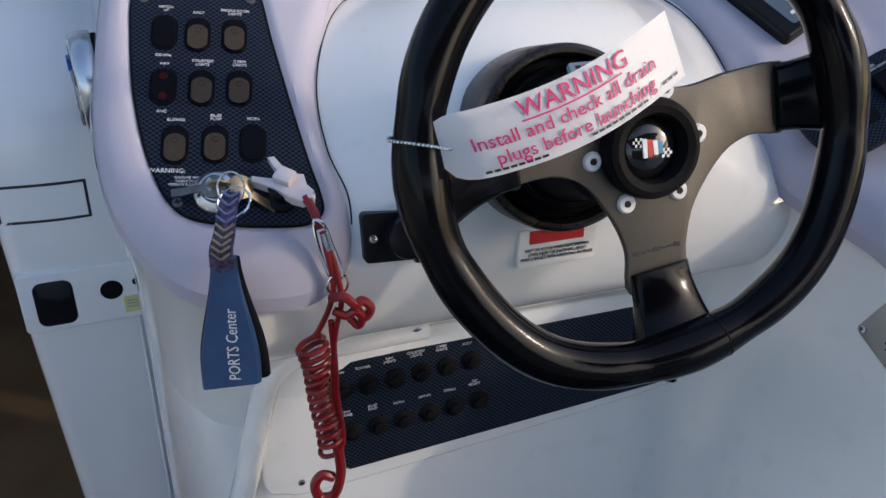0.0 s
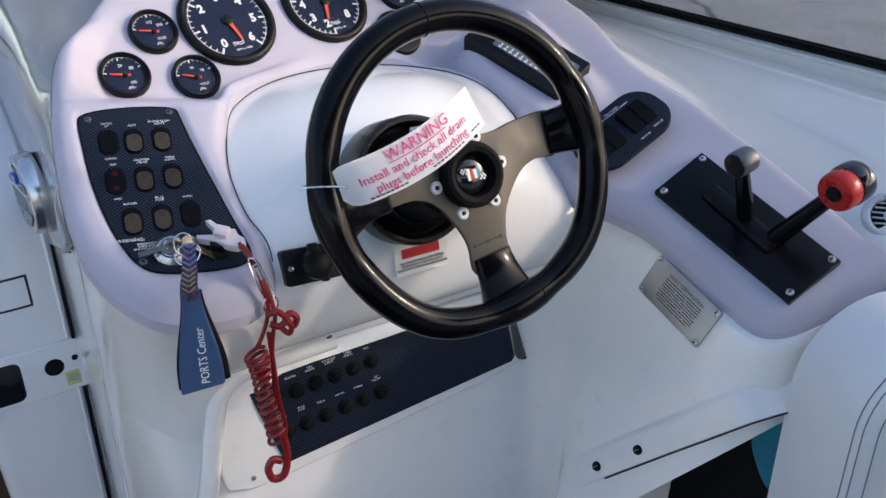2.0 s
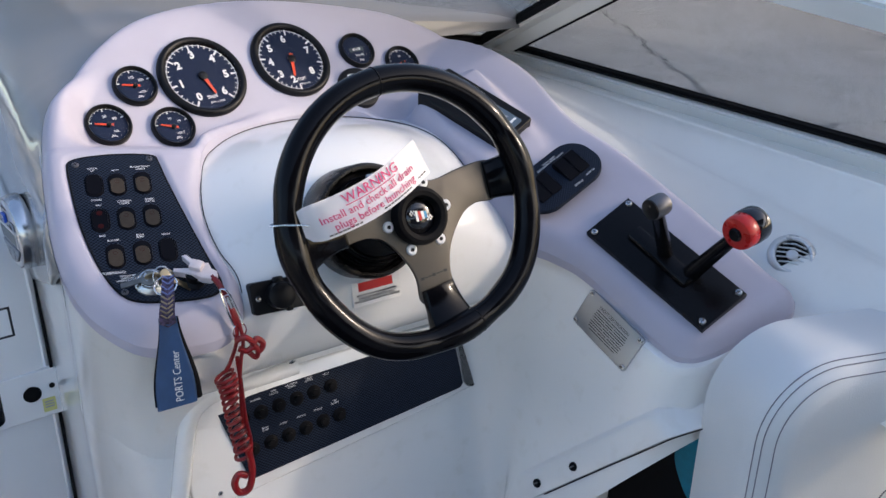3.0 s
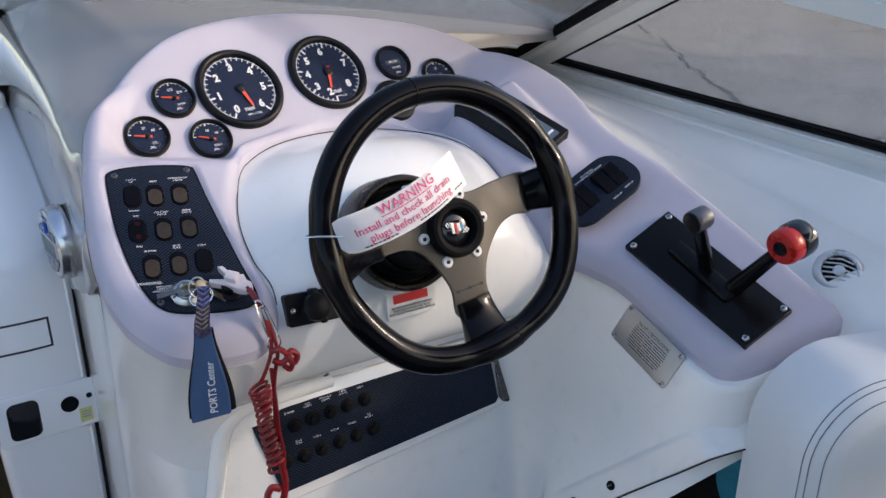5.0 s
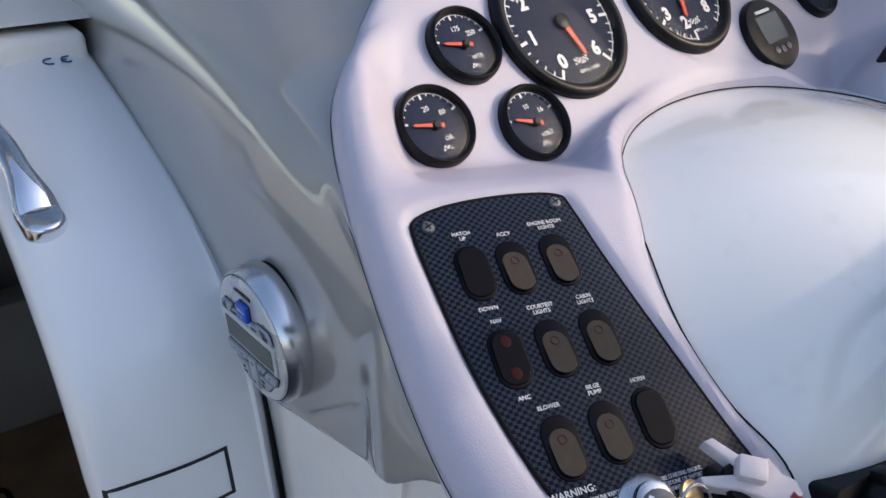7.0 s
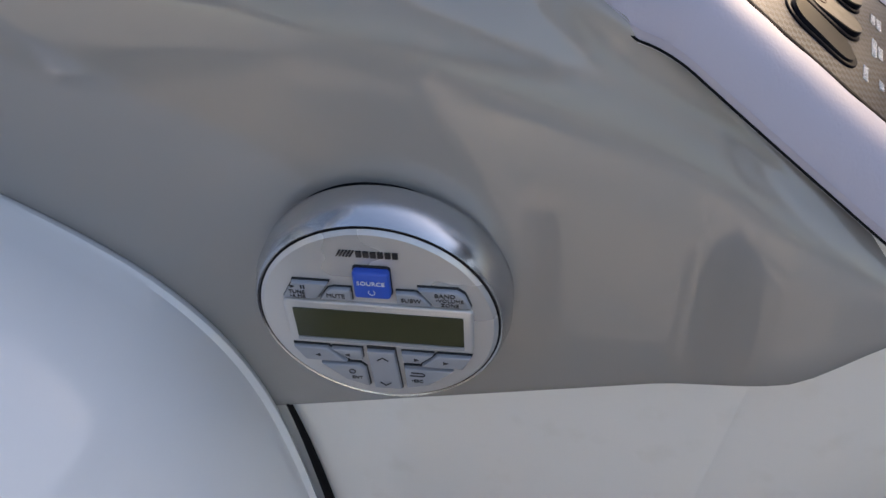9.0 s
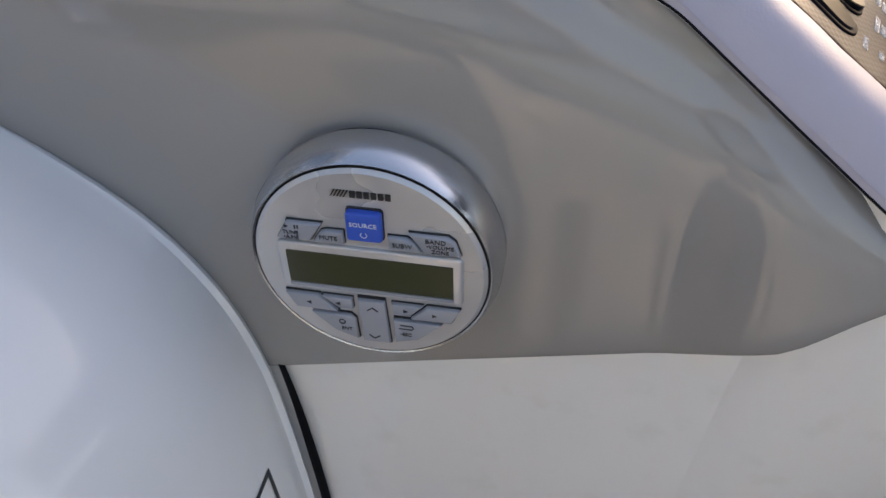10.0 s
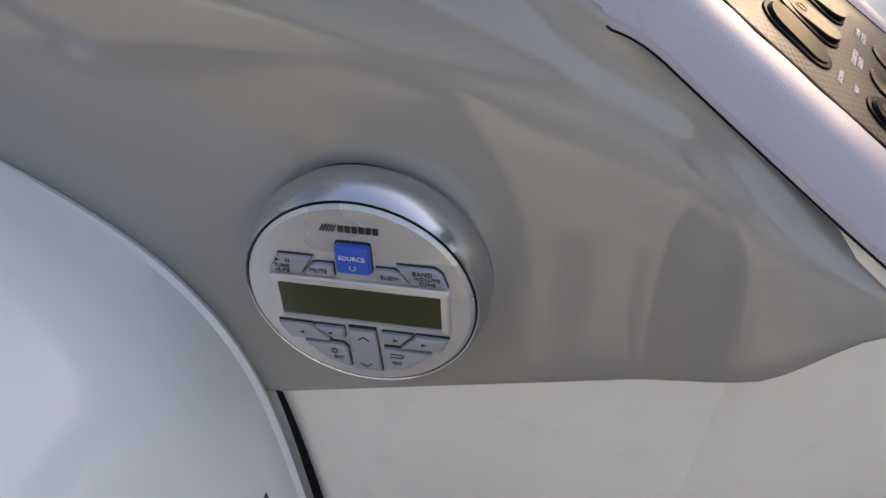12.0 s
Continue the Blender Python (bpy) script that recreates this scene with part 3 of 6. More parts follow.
def side_deck():
    """The side deck rises from the pad in two faces that meet in a soft ridge, and turns up under the windscreen's frame."""
    rows = []
    for k in range(46):
        y = -1.6 + 2.9 * k / 45
        yc = max(y, -0.25)
        b = base_z(yc)
        r = min(1.318 + 0.175 * (yc - 0.1655), b - 0.006)
        zi = min(1.265 + 0.34 * (max(y, -0.2) - 0.26), r - 0.004)
        line = spline([(0.85, zi), (0.905, zi + 0.35 * (r - zi) * 0.6), (0.955, zi + 0.66 * (r - zi)), (0.988, r - 0.004), (1.002, r + 0.001), (1.018, r + 0.12 * (b - r) + 0.001), (1.055, r + 0.72 * (b - r)), (1.070, b - 0.004), (1.078, b), (1.12, b + 0.002), (1.21, b + 0.002)], False, 6)
        rows.append([(p.x, y, p.y) for p in line])
    return sheet(rows)


tagged(part("side_deck", side_deck(), GEL_DULL, smooth=True), "satin white side deck moulding under the windscreen", "deck", kind="structure")


# windscreen
def windscreen():
    """Raked panes in light grey frames: a side and a front pane on either side, meeting at a flat corner post."""
    ws = holder("windscreen", Matrix.Translation((1.08, 1.04, 1.48)), "light grey framed raked windscreen with smoked glass", "windscreen")
    inv = ws.matrix_basis.inverted()

    def bar(name, p, q, across, w0, w1, thick, mat):
        along = (q - p).normalized()
        side = (across - along * across.dot(along)).normalized()
        nrm = along.cross(side)
        vs = [inv @ (e + side * w + nrm * t) for e in (p, q) for w in (w0, w1) for t in (-thick / 2, thick / 2)]
        bm = bmesh.new()
        vs = [bm.verts.new(v) for v in vs]
        for f in ((0, 1, 3, 2), (4, 6, 7, 5), (0, 4, 5, 1), (2, 3, 7, 6), (0, 2, 6, 4), (1, 5, 7, 3)):
            bm.faces.new([vs[k] for k in f])
        bmesh.ops.recalc_face_normals(bm, faces=list(bm.faces))
        bmesh.ops.bevel(bm, geom=list(bm.edges), offset=min(0.004, thick * 0.3), segments=2, affect="EDGES")
        return part(name, bm, mat, ws, smooth=True)

    for sgn in (1, -1):
        def at(x, y, z):
            return Vector((x * sgn, y, z))
        foot, head = at(1.085, 1.04, 1.477), at(0.993, 0.594, 1.654)
        aft, aft_head = at(1.128, -0.56, 1.377), at(1.100, -0.86, 1.424)
        mid, mid_head = at(0.0, 1.60, 1.575), at(0.0, 1.17, 1.745)
        rise = head - foot
        for p, q, ph, qh in ((foot, aft, head, aft_head), (foot, mid, head, mid_head)):
            bm = bmesh.new()
            bm.faces.new([bm.verts.new(inv @ v) for v in (p, q, qh, ph)])
            bmesh.ops.solidify(bm, geom=list(bm.faces), thickness=0.005)
            part("pane", bm, PANE, ws, "smoked glass").visible_shadow = False
            bar("base_frame", p, q, rise, -0.030, 0.0, 0.030, FRAME)
            bar("gasket", p, q, rise, 0.0, 0.012, 0.016, SOFTBLACK)
            bar("top_rail", ph, qh, rise, -0.004, 0.034, 0.028, FRAME)
            bar("post", p, ph, (q - p), -0.002, 0.030, 0.026, FRAME)
            bar("gasket", p, ph, (q - p), 0.030, 0.034, 0.018, SOFTBLACK)


windscreen()


# sliding companionway door
DOOR_PROFILE = [(0.876, 0.35), (0.866, 0.70), (0.861, 0.95), (0.861, 1.10), (0.866, 1.18), (0.879, 1.262), (0.905, 1.312), (0.95, 1.348), (1.02, 1.380), (1.12, 1.410), (1.27, 1.444)]


def door_x(z):
    return 0.024 + 0.10 * max(0.0, 1.22 - z) * 0.45


def door_back(x):
    """The door's face turns slightly forward towards the console."""
    return 0.03 * (min(x, 0.16) - 0.135) - 0.004


def door_sheet():
    prof = spline(DOOR_PROFILE, False, 6)
    bm = bmesh.new()
    rows = []
    for i, p in enumerate(prof):
        a, b = prof[max(i - 1, 0)], prof[min(i + 1, len(prof) - 1)]
        t = (b - a).normalized()
        n = Vector((-t.y, t.x, 0))                       # outwards: aft and up
        x0 = door_x(p.y) + 0.035 * smooth01((p.x - 1.16) / 0.10) ** 2
        row = []
        for j in range(9):
            ang = math.pi / 2 * j / 8
            xj = x0 + 0.022 * (1 - math.cos(ang))
            row.append((xj, p.x - n.x * 0.022 * (1 - math.sin(ang)) + door_back(xj), p.y - n.y * 0.022 * (1 - math.sin(ang))))
        for j in range(1, 8):
            bulge = 0.006 * math.sin(math.pi * j / 7)
            xj = x0 + 0.022 + (0.1475 - x0 - 0.022) * j / 7
            row.append((xj, p.x + n.x * bulge + door_back(xj), p.y + n.y * bulge))
        for j in range(1, 7):                            # the edge beside the console rolls inwards
            ang = math.pi / 2 * j / 6
            row.append((0.1475 + 0.010 * math.sin(ang), p.x - 0.006 - n.x * 0.010 * (1 - math.cos(ang)), p.y - n.y * 0.010 * (1 - math.cos(ang))))
        row.append((0.1578, p.x - n.x * 0.045, p.y - n.y * 0.045))
        row.insert(0, (x0 + 0.004, p.x - n.x * 0.04 + door_back(x0), p.y - n.y * 0.04))
        rows.append([bm.verts.new(v) for v in row])
    for a, b in zip(rows, rows[1:]):
        for k in range(len(a) - 1):
            bm.faces.new((a[k], a[k + 1], b[k + 1], b[k]))
    return bm


door = tagged(part("door_1", door_sheet(), DOOR, smooth=True), "white curved sliding companionway door, half open", "door", kind="structure")
# dark tapering strip drawn for the shade at the door's edge
edge_line = [(0.1565, p.x - 0.0085, p.y) for p in spline(DOOR_PROFILE, False, 6) if 0.60 < p.y < 1.31]
part("edge_shade", tube(edge_line, [0.0008 + 0.0016 * smooth01((1.31 - p[2]) / 0.14) for p in edge_line], 10), SOFTBLACK, door, "dark strip drawn for gap shade along the door edge", smooth=True)
hd = holder("handle", axes((0.046, 1.03, 1.385), (1, 0, 0), (0, -0.31, 0.95)), "chrome grab handle")
hd.matrix_basis = hd.matrix_basis @ pose(0, 0, 0, 0, 0, 6)
hd.parent = door
bm = bmesh.new()
for k in range(15):
    f = k / 14
    y = -0.036 + 0.131 * f
    w = 0.0095 + 0.006 * smooth01((0.3 - f) / 0.3)
    h = 0.006 + 0.020 * math.sin(math.pi * min(1, f * 1.02)) ** 0.7
    for j in range(12):
        a = 2 * math.pi * j / 12
        bm.verts.new((w * math.cos(a), y, h + 0.006 * math.sin(a)))
bm.verts.ensure_lookup_table()
for k in range(14):
    for j in range(12):
        bm.faces.new([bm.verts[k * 12 + j], bm.verts[k * 12 + (j + 1) % 12], bm.verts[(k + 1) * 12 + (j + 1) % 12], bm.verts[(k + 1) * 12 + j]])
bm.faces.new([bm.verts[j] for j in range(12)])
bm.faces.new([bm.verts[14 * 12 + j] for j in range(12)])
part("grip", bm, CHROME, hd, smooth=True)
part("end_plate", slab([(p[0], p[1] - 0.036) for p in rounded_rect(0.031, 0.046, 0.014)], -0.004, 0.010, 0.004), CHROME, hd, smooth=True)
part("end_plate", slab([(p[0], p[1] + 0.092) for p in rounded_rect(0.022, 0.02, 0.008)], -0.004, 0.006, 0.003), CHROME, hd, smooth=True)

# second dark strip, for the shade deeper in the gap to the console
gap_line = []
for i, p in enumerate(spline(DOOR_PROFILE[:9], False, 4)):
    gap_line.append((0.1588, p.x + 0.012, p.y - 0.003))
part("door_gap_shade", tube(gap_line, [0.0006 + 0.0016 * smooth01((1.30 - p[2]) / 0.20) for p in gap_line], 8), SOFTBLACK, door, "dark strip standing in for gap shade", smooth=True)

# outlined sticker and lock plate on the door
st = holder("outlined_sticker", axes((0.0765, 0.8585, 1.199), (1, 0.03, 0), (0.03, -0.985, 0.17)), "empty black rectangle outline sticker on the door", "sticker")
door_tree = BVHTree.FromPolygons([v.co for v in door.data.vertices], [f.vertices for f in door.data.polygons])


def on_door(x, y):
    m = st.matrix_basis
    hit = door_tree.ray_cast(m @ Vector((x, y, 0.03)), -(m.to_3x3() @ Vector((0, 0, 1))).normalized(), 0.08)[0]
    return (x, y, (m.inverted() @ hit).z + 0.0004) if hit is not None else (x, y, 0.0)


bm = bmesh.new()
ring = [[], []]
for r, (w, h) in zip(ring, ((0.0445, 0.021), (0.0415, 0.018))):
    corners = [(-w, -h), (w, -h), (w, h), (-w, h)]
    for k in range(4):
        (x0, y0), (x1, y1) = corners[k], corners[(k + 1) % 4]
        r += [bm.verts.new(on_door(x0 + (x1 - x0) * f / 12, y0 + (y1 - y0) * f / 12)) for f in range(12)]
for k in range(48):
    bm.faces.new((ring[0][k], ring[0][(k + 1) % 48], ring[1][(k + 1) % 48], ring[1][k]))
part("outline", bm, BLACKINK, st)
lk = holder("lock_plate", axes((0.0985, 0.8495, 1.085), (1, 0.03, 0), (0.03, -1, 0.02)), "white door lock plate with black pull recess", "lock")
part("plate", slab(rounded_rect(0.128, 0.072, 0.005), -0.012, 0.002, 0.0015), DOOR, lk, smooth=True)
part("pull_recess", slab(rounded_rect(0.040, 0.056, 0.010), 0.0, 0.0026, 0.001, shift=(-0.030, -0.002)), GLOSSBLACK, lk, smooth=True)
part("keyhole", lathe([(0.0118, 0), (0.0118, 0.0028), (0.010, 0.0036), (0.004, 0.0030)], 24), SOFTBLACK, lk, smooth=True, matrix=Matrix.Translation((0.028, 0.004, 0)))
part("screw", lathe([(0.004, 0), (0.004, 0.003), (0.002, 0.004)], 12), BLACK, lk, smooth=True, matrix=Matrix.Translation((0.054, 0.010, 0)))
part("label", slab(rounded_rect(0.017, 0.021, 0.001), 0.0018, 0.0026, shift=(0.047, -0.018)), YELLOW, lk, "small yellow sticker")
for k in range(3):
    part("label_bar", slab(rounded_rect(0.012, 0.0018, 0.0005), 0.0026, 0.0029, shift=(0.047, -0.013 - 0.004 * k)), BUTTON, lk)
ce = holder("door_mark", axes((0.122, 1.2145, 1.4395), (1, 0, 0), (0, -0.23, 0.97)), "small dark blue round marks printed on the door top", "marking")
for x, a0 in ((-0.008, 70), (0.008, 70)):
    bm = tube([(x + 0.006 * math.cos(radians(a0 + 220 * k / 12)), 0.006 * math.sin(radians(a0 + 220 * k / 12)), 0) for k in range(13)], 0.0009, 6)
    part("mark", bm, BLUEFOAM, ce)
part("mark", tube([(0.002, 0, 0), (0.007, 0, 0)], 0.0008, 6), BLUEFOAM, ce)

# cabin top, companionway header and cabin
tagged(part("cabin_top", sheet([[(x, y, 1.452 + 0.06 * (y - 1.27) + 0.02 * math.sin((x + 1.2) * 1.1)) for x in (-1.3, -0.9, -0.5, -0.2, 0.0, 0.1, 0.18)] for y in (1.240, 1.3, 1.5, 1.9, 2.4, 3.0)]), GEL_DULL, smooth=True), "white cabin roof deck ahead of the companionway", "deck", kind="structure")
hdr = tagged(part("companionway_header", box(-1.3, 0.153, 1.226, 1.30, 1.335, 1.462, 0.010, 3), GEL_DULL, smooth=True), "white header above the companionway opening", "header", kind="structure")
tagged(part("cabin_bulkhead", box(-1.3, 0.6, 2.3, 2.35, 0.0, 1.5), CABIN), "grey padded cabin lining", "wall", kind="structure")
tagged(part("cabin_berth", box(-1.3, 0.6, 2.03, 2.12, 0.50, 0.80, 0.02), CABIN, smooth=True), "grey moulded berth front in the cabin", "berth", kind="structure")
tagged(part("cabin_floor", box(-1.3, 0.6, 0.80, 2.3, 0.45, 0.50), WOOD), "brown wooden cabin sole", "floor", kind="structure")
tagged(part("cabin_side", box(-1.35, -1.3, 0.8, 2.3, 0.0, 1.45), CABIN), "grey cabin side", "wall", kind="structure")
# unseen wall added to stop sunlight leaking in from starboard
tagged(part("cabin_light_block", box(0.60, 0.64, 0.96, 2.35, 0.0, 1.50), CABIN), "unseen grey wall added to keep sun out of the cabin", "wall", kind="structure")
tagged(part("cabin_ceiling", box(-1.3, 0.15, 1.30, 2.3, 1.36, 1.38), CABIN), "grey cabin ceiling", "ceiling", kind="structure")

# cockpit: sole, port side, bulkhead beside the companionway, transom and outer hull
tagged(part("cockpit_sole", box(-1.3, 1.25, -1.7, 0.80, -0.05, 0.0), DARK_SOLE), "unseen cockpit sole, dark blue-grey to cut bounced light", "floor", kind="structure")
def hull_side(sgn, top):
    """One side of the hull: straight along the cockpit, flared above the chine, closing to the stem."""
    rows = []
    for k in range(25):
        y = -1.8 + 6.2 * k / 24
        w = 1.31 * (1 - max(0.0, (y - 1.3) / 3.1) ** 2.2)
        rise = 0.22 * max(0.0, (y - 1.3) / 3.1) ** 1.3
        rows.append([(sgn * max(0.01, w * f), y, z) for f, z in ((0.05, -1.0), (0.72, -0.75 + rise), (0.93, -0.1 + rise), (1.0, 0.7 + rise * 0.6), (1.0, top + rise * 0.4))])
    return sheet(rows, 0.03)


tagged(part("hull_side_port", hull_side(-1, 1.30), GEL, smooth=True), "white fibreglass hull side", "hull", kind="structure")
tagged(part("hull_side_starboard", hull_side(1, 1.20), GEL, smooth=True), "white fibreglass hull side", "hull", kind="structure")
tagged(part("foredeck", sheet([[(u * 1.29 * (1 - max(0.0, (y - 1.3) / 3.1) ** 2.2), y, 1.30 + 0.10 * (1 - u * u) + 0.05 * max(0.0, (y - 2.9))) for u in np.linspace(-1, 1, 13)] for y in np.linspace(2.15, 4.35, 12)], 0.03), GEL_DULL, smooth=True), "white cambered foredeck", "deck", kind="structure")
tagged(part("transom", box(-1.3, 1.25, -1.80, -1.70, -1.0, 1.22, 0.03), GEL_DULL), "white transom", "hull", kind="structure")
tagged(part("bulkhead_port", box(-1.3, -0.62, 0.84, 0.88, 0.0, 1.40, 0.01), GEL), "white bulkhead beside the companionway", "wall", kind="structure")
gm = bmesh.new()
bmesh.ops.create_grid(gm, x_segments=1, y_segments=1, size=400)
gm.transform(Matrix.Translation((0, 0, -1.35)))
tagged(part("ground", gm, ASPHALT), "worn grey concrete yard with cracks", "ground", kind="structure")

for k, line in enumerate(([(34, 34), (27.6, 27.0), (22.9, 21.3), (20.2, 17.7), (16.8, 13.6), (14.7, 11.0), (13.15, 9.1), (11.5, 6.0)], [(20.2, 17.7), (21.6, 17.5), (25.7, 17.0), (31, 16.4)], [(11.8, 7.0), (12.8, 6.86), (13.3, 6.7), (16.0, 6.2)])):
    rnd = random.Random(k)
    pts = [p + Vector((rnd.uniform(-0.12, 0.12), rnd.uniform(-0.12, 0.12), 0)) for p in spline([(x, y, -1.346) for x, y in line], False, 6)]
    tagged(part("yard_crack", sheet([[p + Vector((-s * 0.05, s * 0.05, 0)) for s in (-1, 1)] for p in pts]), CRACK), "dark tar-filled crack across the concrete yard", "crack", kind="structure")

# unseen navy canvas top and aft sheet, added to keep sky light off the console
bt = holder("unseen_shade_top", Matrix.Translation((0, -0.4, 0)), "unseen navy canvas on hoops, added to shade the helm", "canvas top")
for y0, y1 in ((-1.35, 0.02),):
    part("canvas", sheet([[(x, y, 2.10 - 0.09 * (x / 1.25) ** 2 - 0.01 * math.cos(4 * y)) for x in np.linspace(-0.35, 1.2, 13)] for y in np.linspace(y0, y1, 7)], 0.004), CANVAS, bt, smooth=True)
part("unseen_aft_shade", sheet([[(x, -1.36, z) for x in np.linspace(-0.35, 1.2, 7)] for z in (1.20, 1.55, 1.90)], 0.004), CANVAS, bt, smooth=True)
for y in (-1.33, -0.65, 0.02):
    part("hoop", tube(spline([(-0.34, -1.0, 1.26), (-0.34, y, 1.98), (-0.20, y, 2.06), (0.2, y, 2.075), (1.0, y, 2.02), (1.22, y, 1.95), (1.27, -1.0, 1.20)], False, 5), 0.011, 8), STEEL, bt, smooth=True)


# ---- helm instruments ----
T_FRAME = axes((0.802, 0.342, 1.306), (0.052, -0.012, 0.034), (-0.461, -0.339, 0.82))
G_FRAME = axes((0.3968, 0.8277, 1.4995), (0.9904, 0.1167, 0.0736), (0.0434, -0.7702, 0.6364))


def polar(r, a):
    return r * math.cos(radians(a)), r * math.sin(radians(a))


def gauge(x, y, r, label, category="gauge"):
    """The common body of a round instrument: deep black bezel, dial plate, glass."""
    g = holder("gauge", G_FRAME @ Matrix.Translation((x, y, 0.002)), label, category, group="dash gauges")
    part("bezel", lathe([(r, -0.03), (r, 0.004), (r * 0.985, 0.0065), (r * 0.95, 0.0084), (r * 0.91, 0.0090), (r * 0.87, 0.0082), (r * 0.835, 0.0060), (r * 0.815, 0.0035), (r * 0.81, 0.001)], 56, cap=False), BLACK, g, smooth=True)
    part("dial", lathe([(r * 0.87, 0.001), (r * 0.87, 0.0026), (0.001, 0.0026)], 40, cap=False), DIAL, g)
    part("glass", lathe([(r * 0.855, 0.0066), (r * 0.6, 0.0082), (r * 0.3, 0.0092), (0.0005, 0.0095)], 40, cap=False), LENS, g, smooth=True).visible_shadow = False
    return g


def ticks(g, r, start, stop, count, major, w=0.0011):
    bm = bmesh.new()
    for k in range(count + 1):
        a = start + (stop - start) * k / count
        big = k % major == 0
        r0, r1, hw = r * (0.64 if big else 0.70), r * 0.80, (w if big else w * 0.5)
        c, s = math.cos(radians(a)), math.sin(radians(a))
        vs = [bm.verts.new((q * c - h * s, q * s + h * c, 0.0031)) for q, h in ((r0, -hw), (r1, -hw), (r1, hw), (r0, hw))]
        bm.faces.new(vs)
    for k in range(count):
        a0, a1 = (start + (stop - start) * t / count for t in (k, k + 1))
        vs = [bm.verts.new((*polar(q * r, a), 0.0031)) for q, a in ((0.755, a0), (0.755, a1), (0.768, a1), (0.768, a0))]
        bm.faces.new(vs)
    return part("scale_marks", bm, INK, g)


def needle(g, r, angle, length, w=0.003, tail=0.2):
    c = [(-tail * length, -w * 0.8), (length * 0.92, -w * 0.45), (length, 0), (length * 0.92, w * 0.45), (-tail * length, w * 0.8)]
    bm = slab(c, 0.0042, 0.0054)
    n = part("needle", bm, NEEDLE, g, "orange needle")
    n.matrix_basis = pose(0, 0, 0.0, 0, 0, angle)
    part("needle_hub", lathe([(r * 0.10, 0.002), (r * 0.10, 0.0062), (r * 0.07, 0.007)], 20), BLACK, g, smooth=True)


def flag(g, x, y, cols, rows, cell):
    bm = bmesh.new()
    for i in range(cols):
        for j in range(rows):
            if (i + j) % 2 == 0:
                p = [(x + (i - cols / 2 + a) * cell, y + (j + b) * cell + 0.0006 * math.sin(i), 0.0031) for a, b in ((0, 0), (1, 0), (1, 1), (0, 1))]
                bm.faces.new([bm.verts.new(q) for q in p])
    part("check_mark", bm, INK, g)


tach = gauge(0.002, 0.001, 0.0605, "large black rev counter with white numerals zero to six", "rev counter")
ticks(tach, 0.063, 238, -54, 30, 5, 0.0013)
for k in range(7):
    letters(str(k), 0.0150, INK, tach, *polar(0.0335, 238 - 48.7 * k), 0.0031, name="numeral", bold=0.0007)
letters("RPM x 1000", 0.0042, INK, tach, 0.004, -0.040, 0.0031)
flag(tach, 0.0, -0.034, 9, 3, 0.0016)
needle(tach, 0.062, -78, 0.030, 0.0034, 0.05)
speed = gauge(0.1425, 0.0, 0.0605, "large black speedometer with white numerals two to eight", "speedometer")
ticks(speed, 0.063, 262, -54, 34, 5, 0.0013)
for k, a in zip("2345678", (250, 216, 178, 138, 86, 16, -46)):
    letters(k, 0.0150, INK, speed, *polar(0.0335, a), 0.0031, name="numeral", bold=0.0007)
letters("MPH x 10", 0.0042, INK, speed, 0.003, -0.041, 0.0031)
flag(speed, 0.0, -0.035, 9, 3, 0.0016)
needle(speed, 0.063, 253, 0.029, 0.0034, 0.3)
for gx, gy, words, lab, ang in ((-0.1440, -0.0385, ("20", "80"), "small black pressure gauge with an orange needle", 164), (-0.0680, -0.0605, ("10", "16"), "small black voltmeter with an orange needle", 158), (-0.0905, 0.0060, ("175", "250"), "small black temperature gauge with an orange needle", 165)):
    g = gauge(gx, gy, 0.0282, lab)
    ticks(g, 0.030, 160, 20, 10, 5, 0.0008)
    for w, a in zip(words, (92, 35)):
        letters(w, 0.0052, INK, g, *polar(0.0125, a), 0.0031, name="numeral")
    letters({"20": "OIL", "10": "VOLT", "175": "WTR"}[words[0]], 0.0045, INK, g, 0.006, -0.010, 0.0031)
    flag(g, 0.001, -0.017, 5, 2, 0.0014)
    needle(g, 0.030, ang, 0.017, 0.0018, 0.35)
g = gauge(0.2575, -0.007, 0.0295, "small black hour meter with a counter window", "hour meter")
part("counter_window", slab(rounded_rect(0.026, 0.007, 0.001), 0.002, 0.0034, shift=(0, 0.002)), LCDGREY, g)
letters("00178", 0.0058, INK, g, 0, 0.002, 0.0036, name="numeral")
letters("HOURS", 0.0048, INK, g, 0.002, -0.008, 0.0031)
flag(g, 0.001, -0.018, 6, 2, 0.0014)
g = gauge(0.3275, -0.043, 0.0295, "small black fuel gauge with an orange needle", "fuel gauge")
ticks(g, 0.030, 160, 20, 8, 4, 0.0008)
letters("1/2", 0.0048, INK, g, 0, 0.012, 0.0031, name="numeral")
letters("FUEL", 0.0045, INK, g, 0.004, -0.010, 0.0031)
needle(g, 0.030, 190, 0.016, 0.0018, 0.3)
dm = holder("depth_display", G_FRAME @ Matrix.Translation((0.228, -0.067, 0.001)), "round black depth display with grey screen and three buttons", "display", group="dash gauges")
part("body", lathe([(0.034, -0.03), (0.034, 0.004), (0.032, 0.008), (0.028, 0.009)], 48), BLACK, dm, smooth=True)
part("screen", slab(rounded_rect(0.034, 0.026, 0.001), 0.0088, 0.0094, shift=(0, 0.004)), LCDGREY, dm, "grey screen")
part("brand_bar", slab(rounded_rect(0.022, 0.0028, 0.0005), 0.0088, 0.0096, shift=(-0.002, 0.0205)), INK, dm)
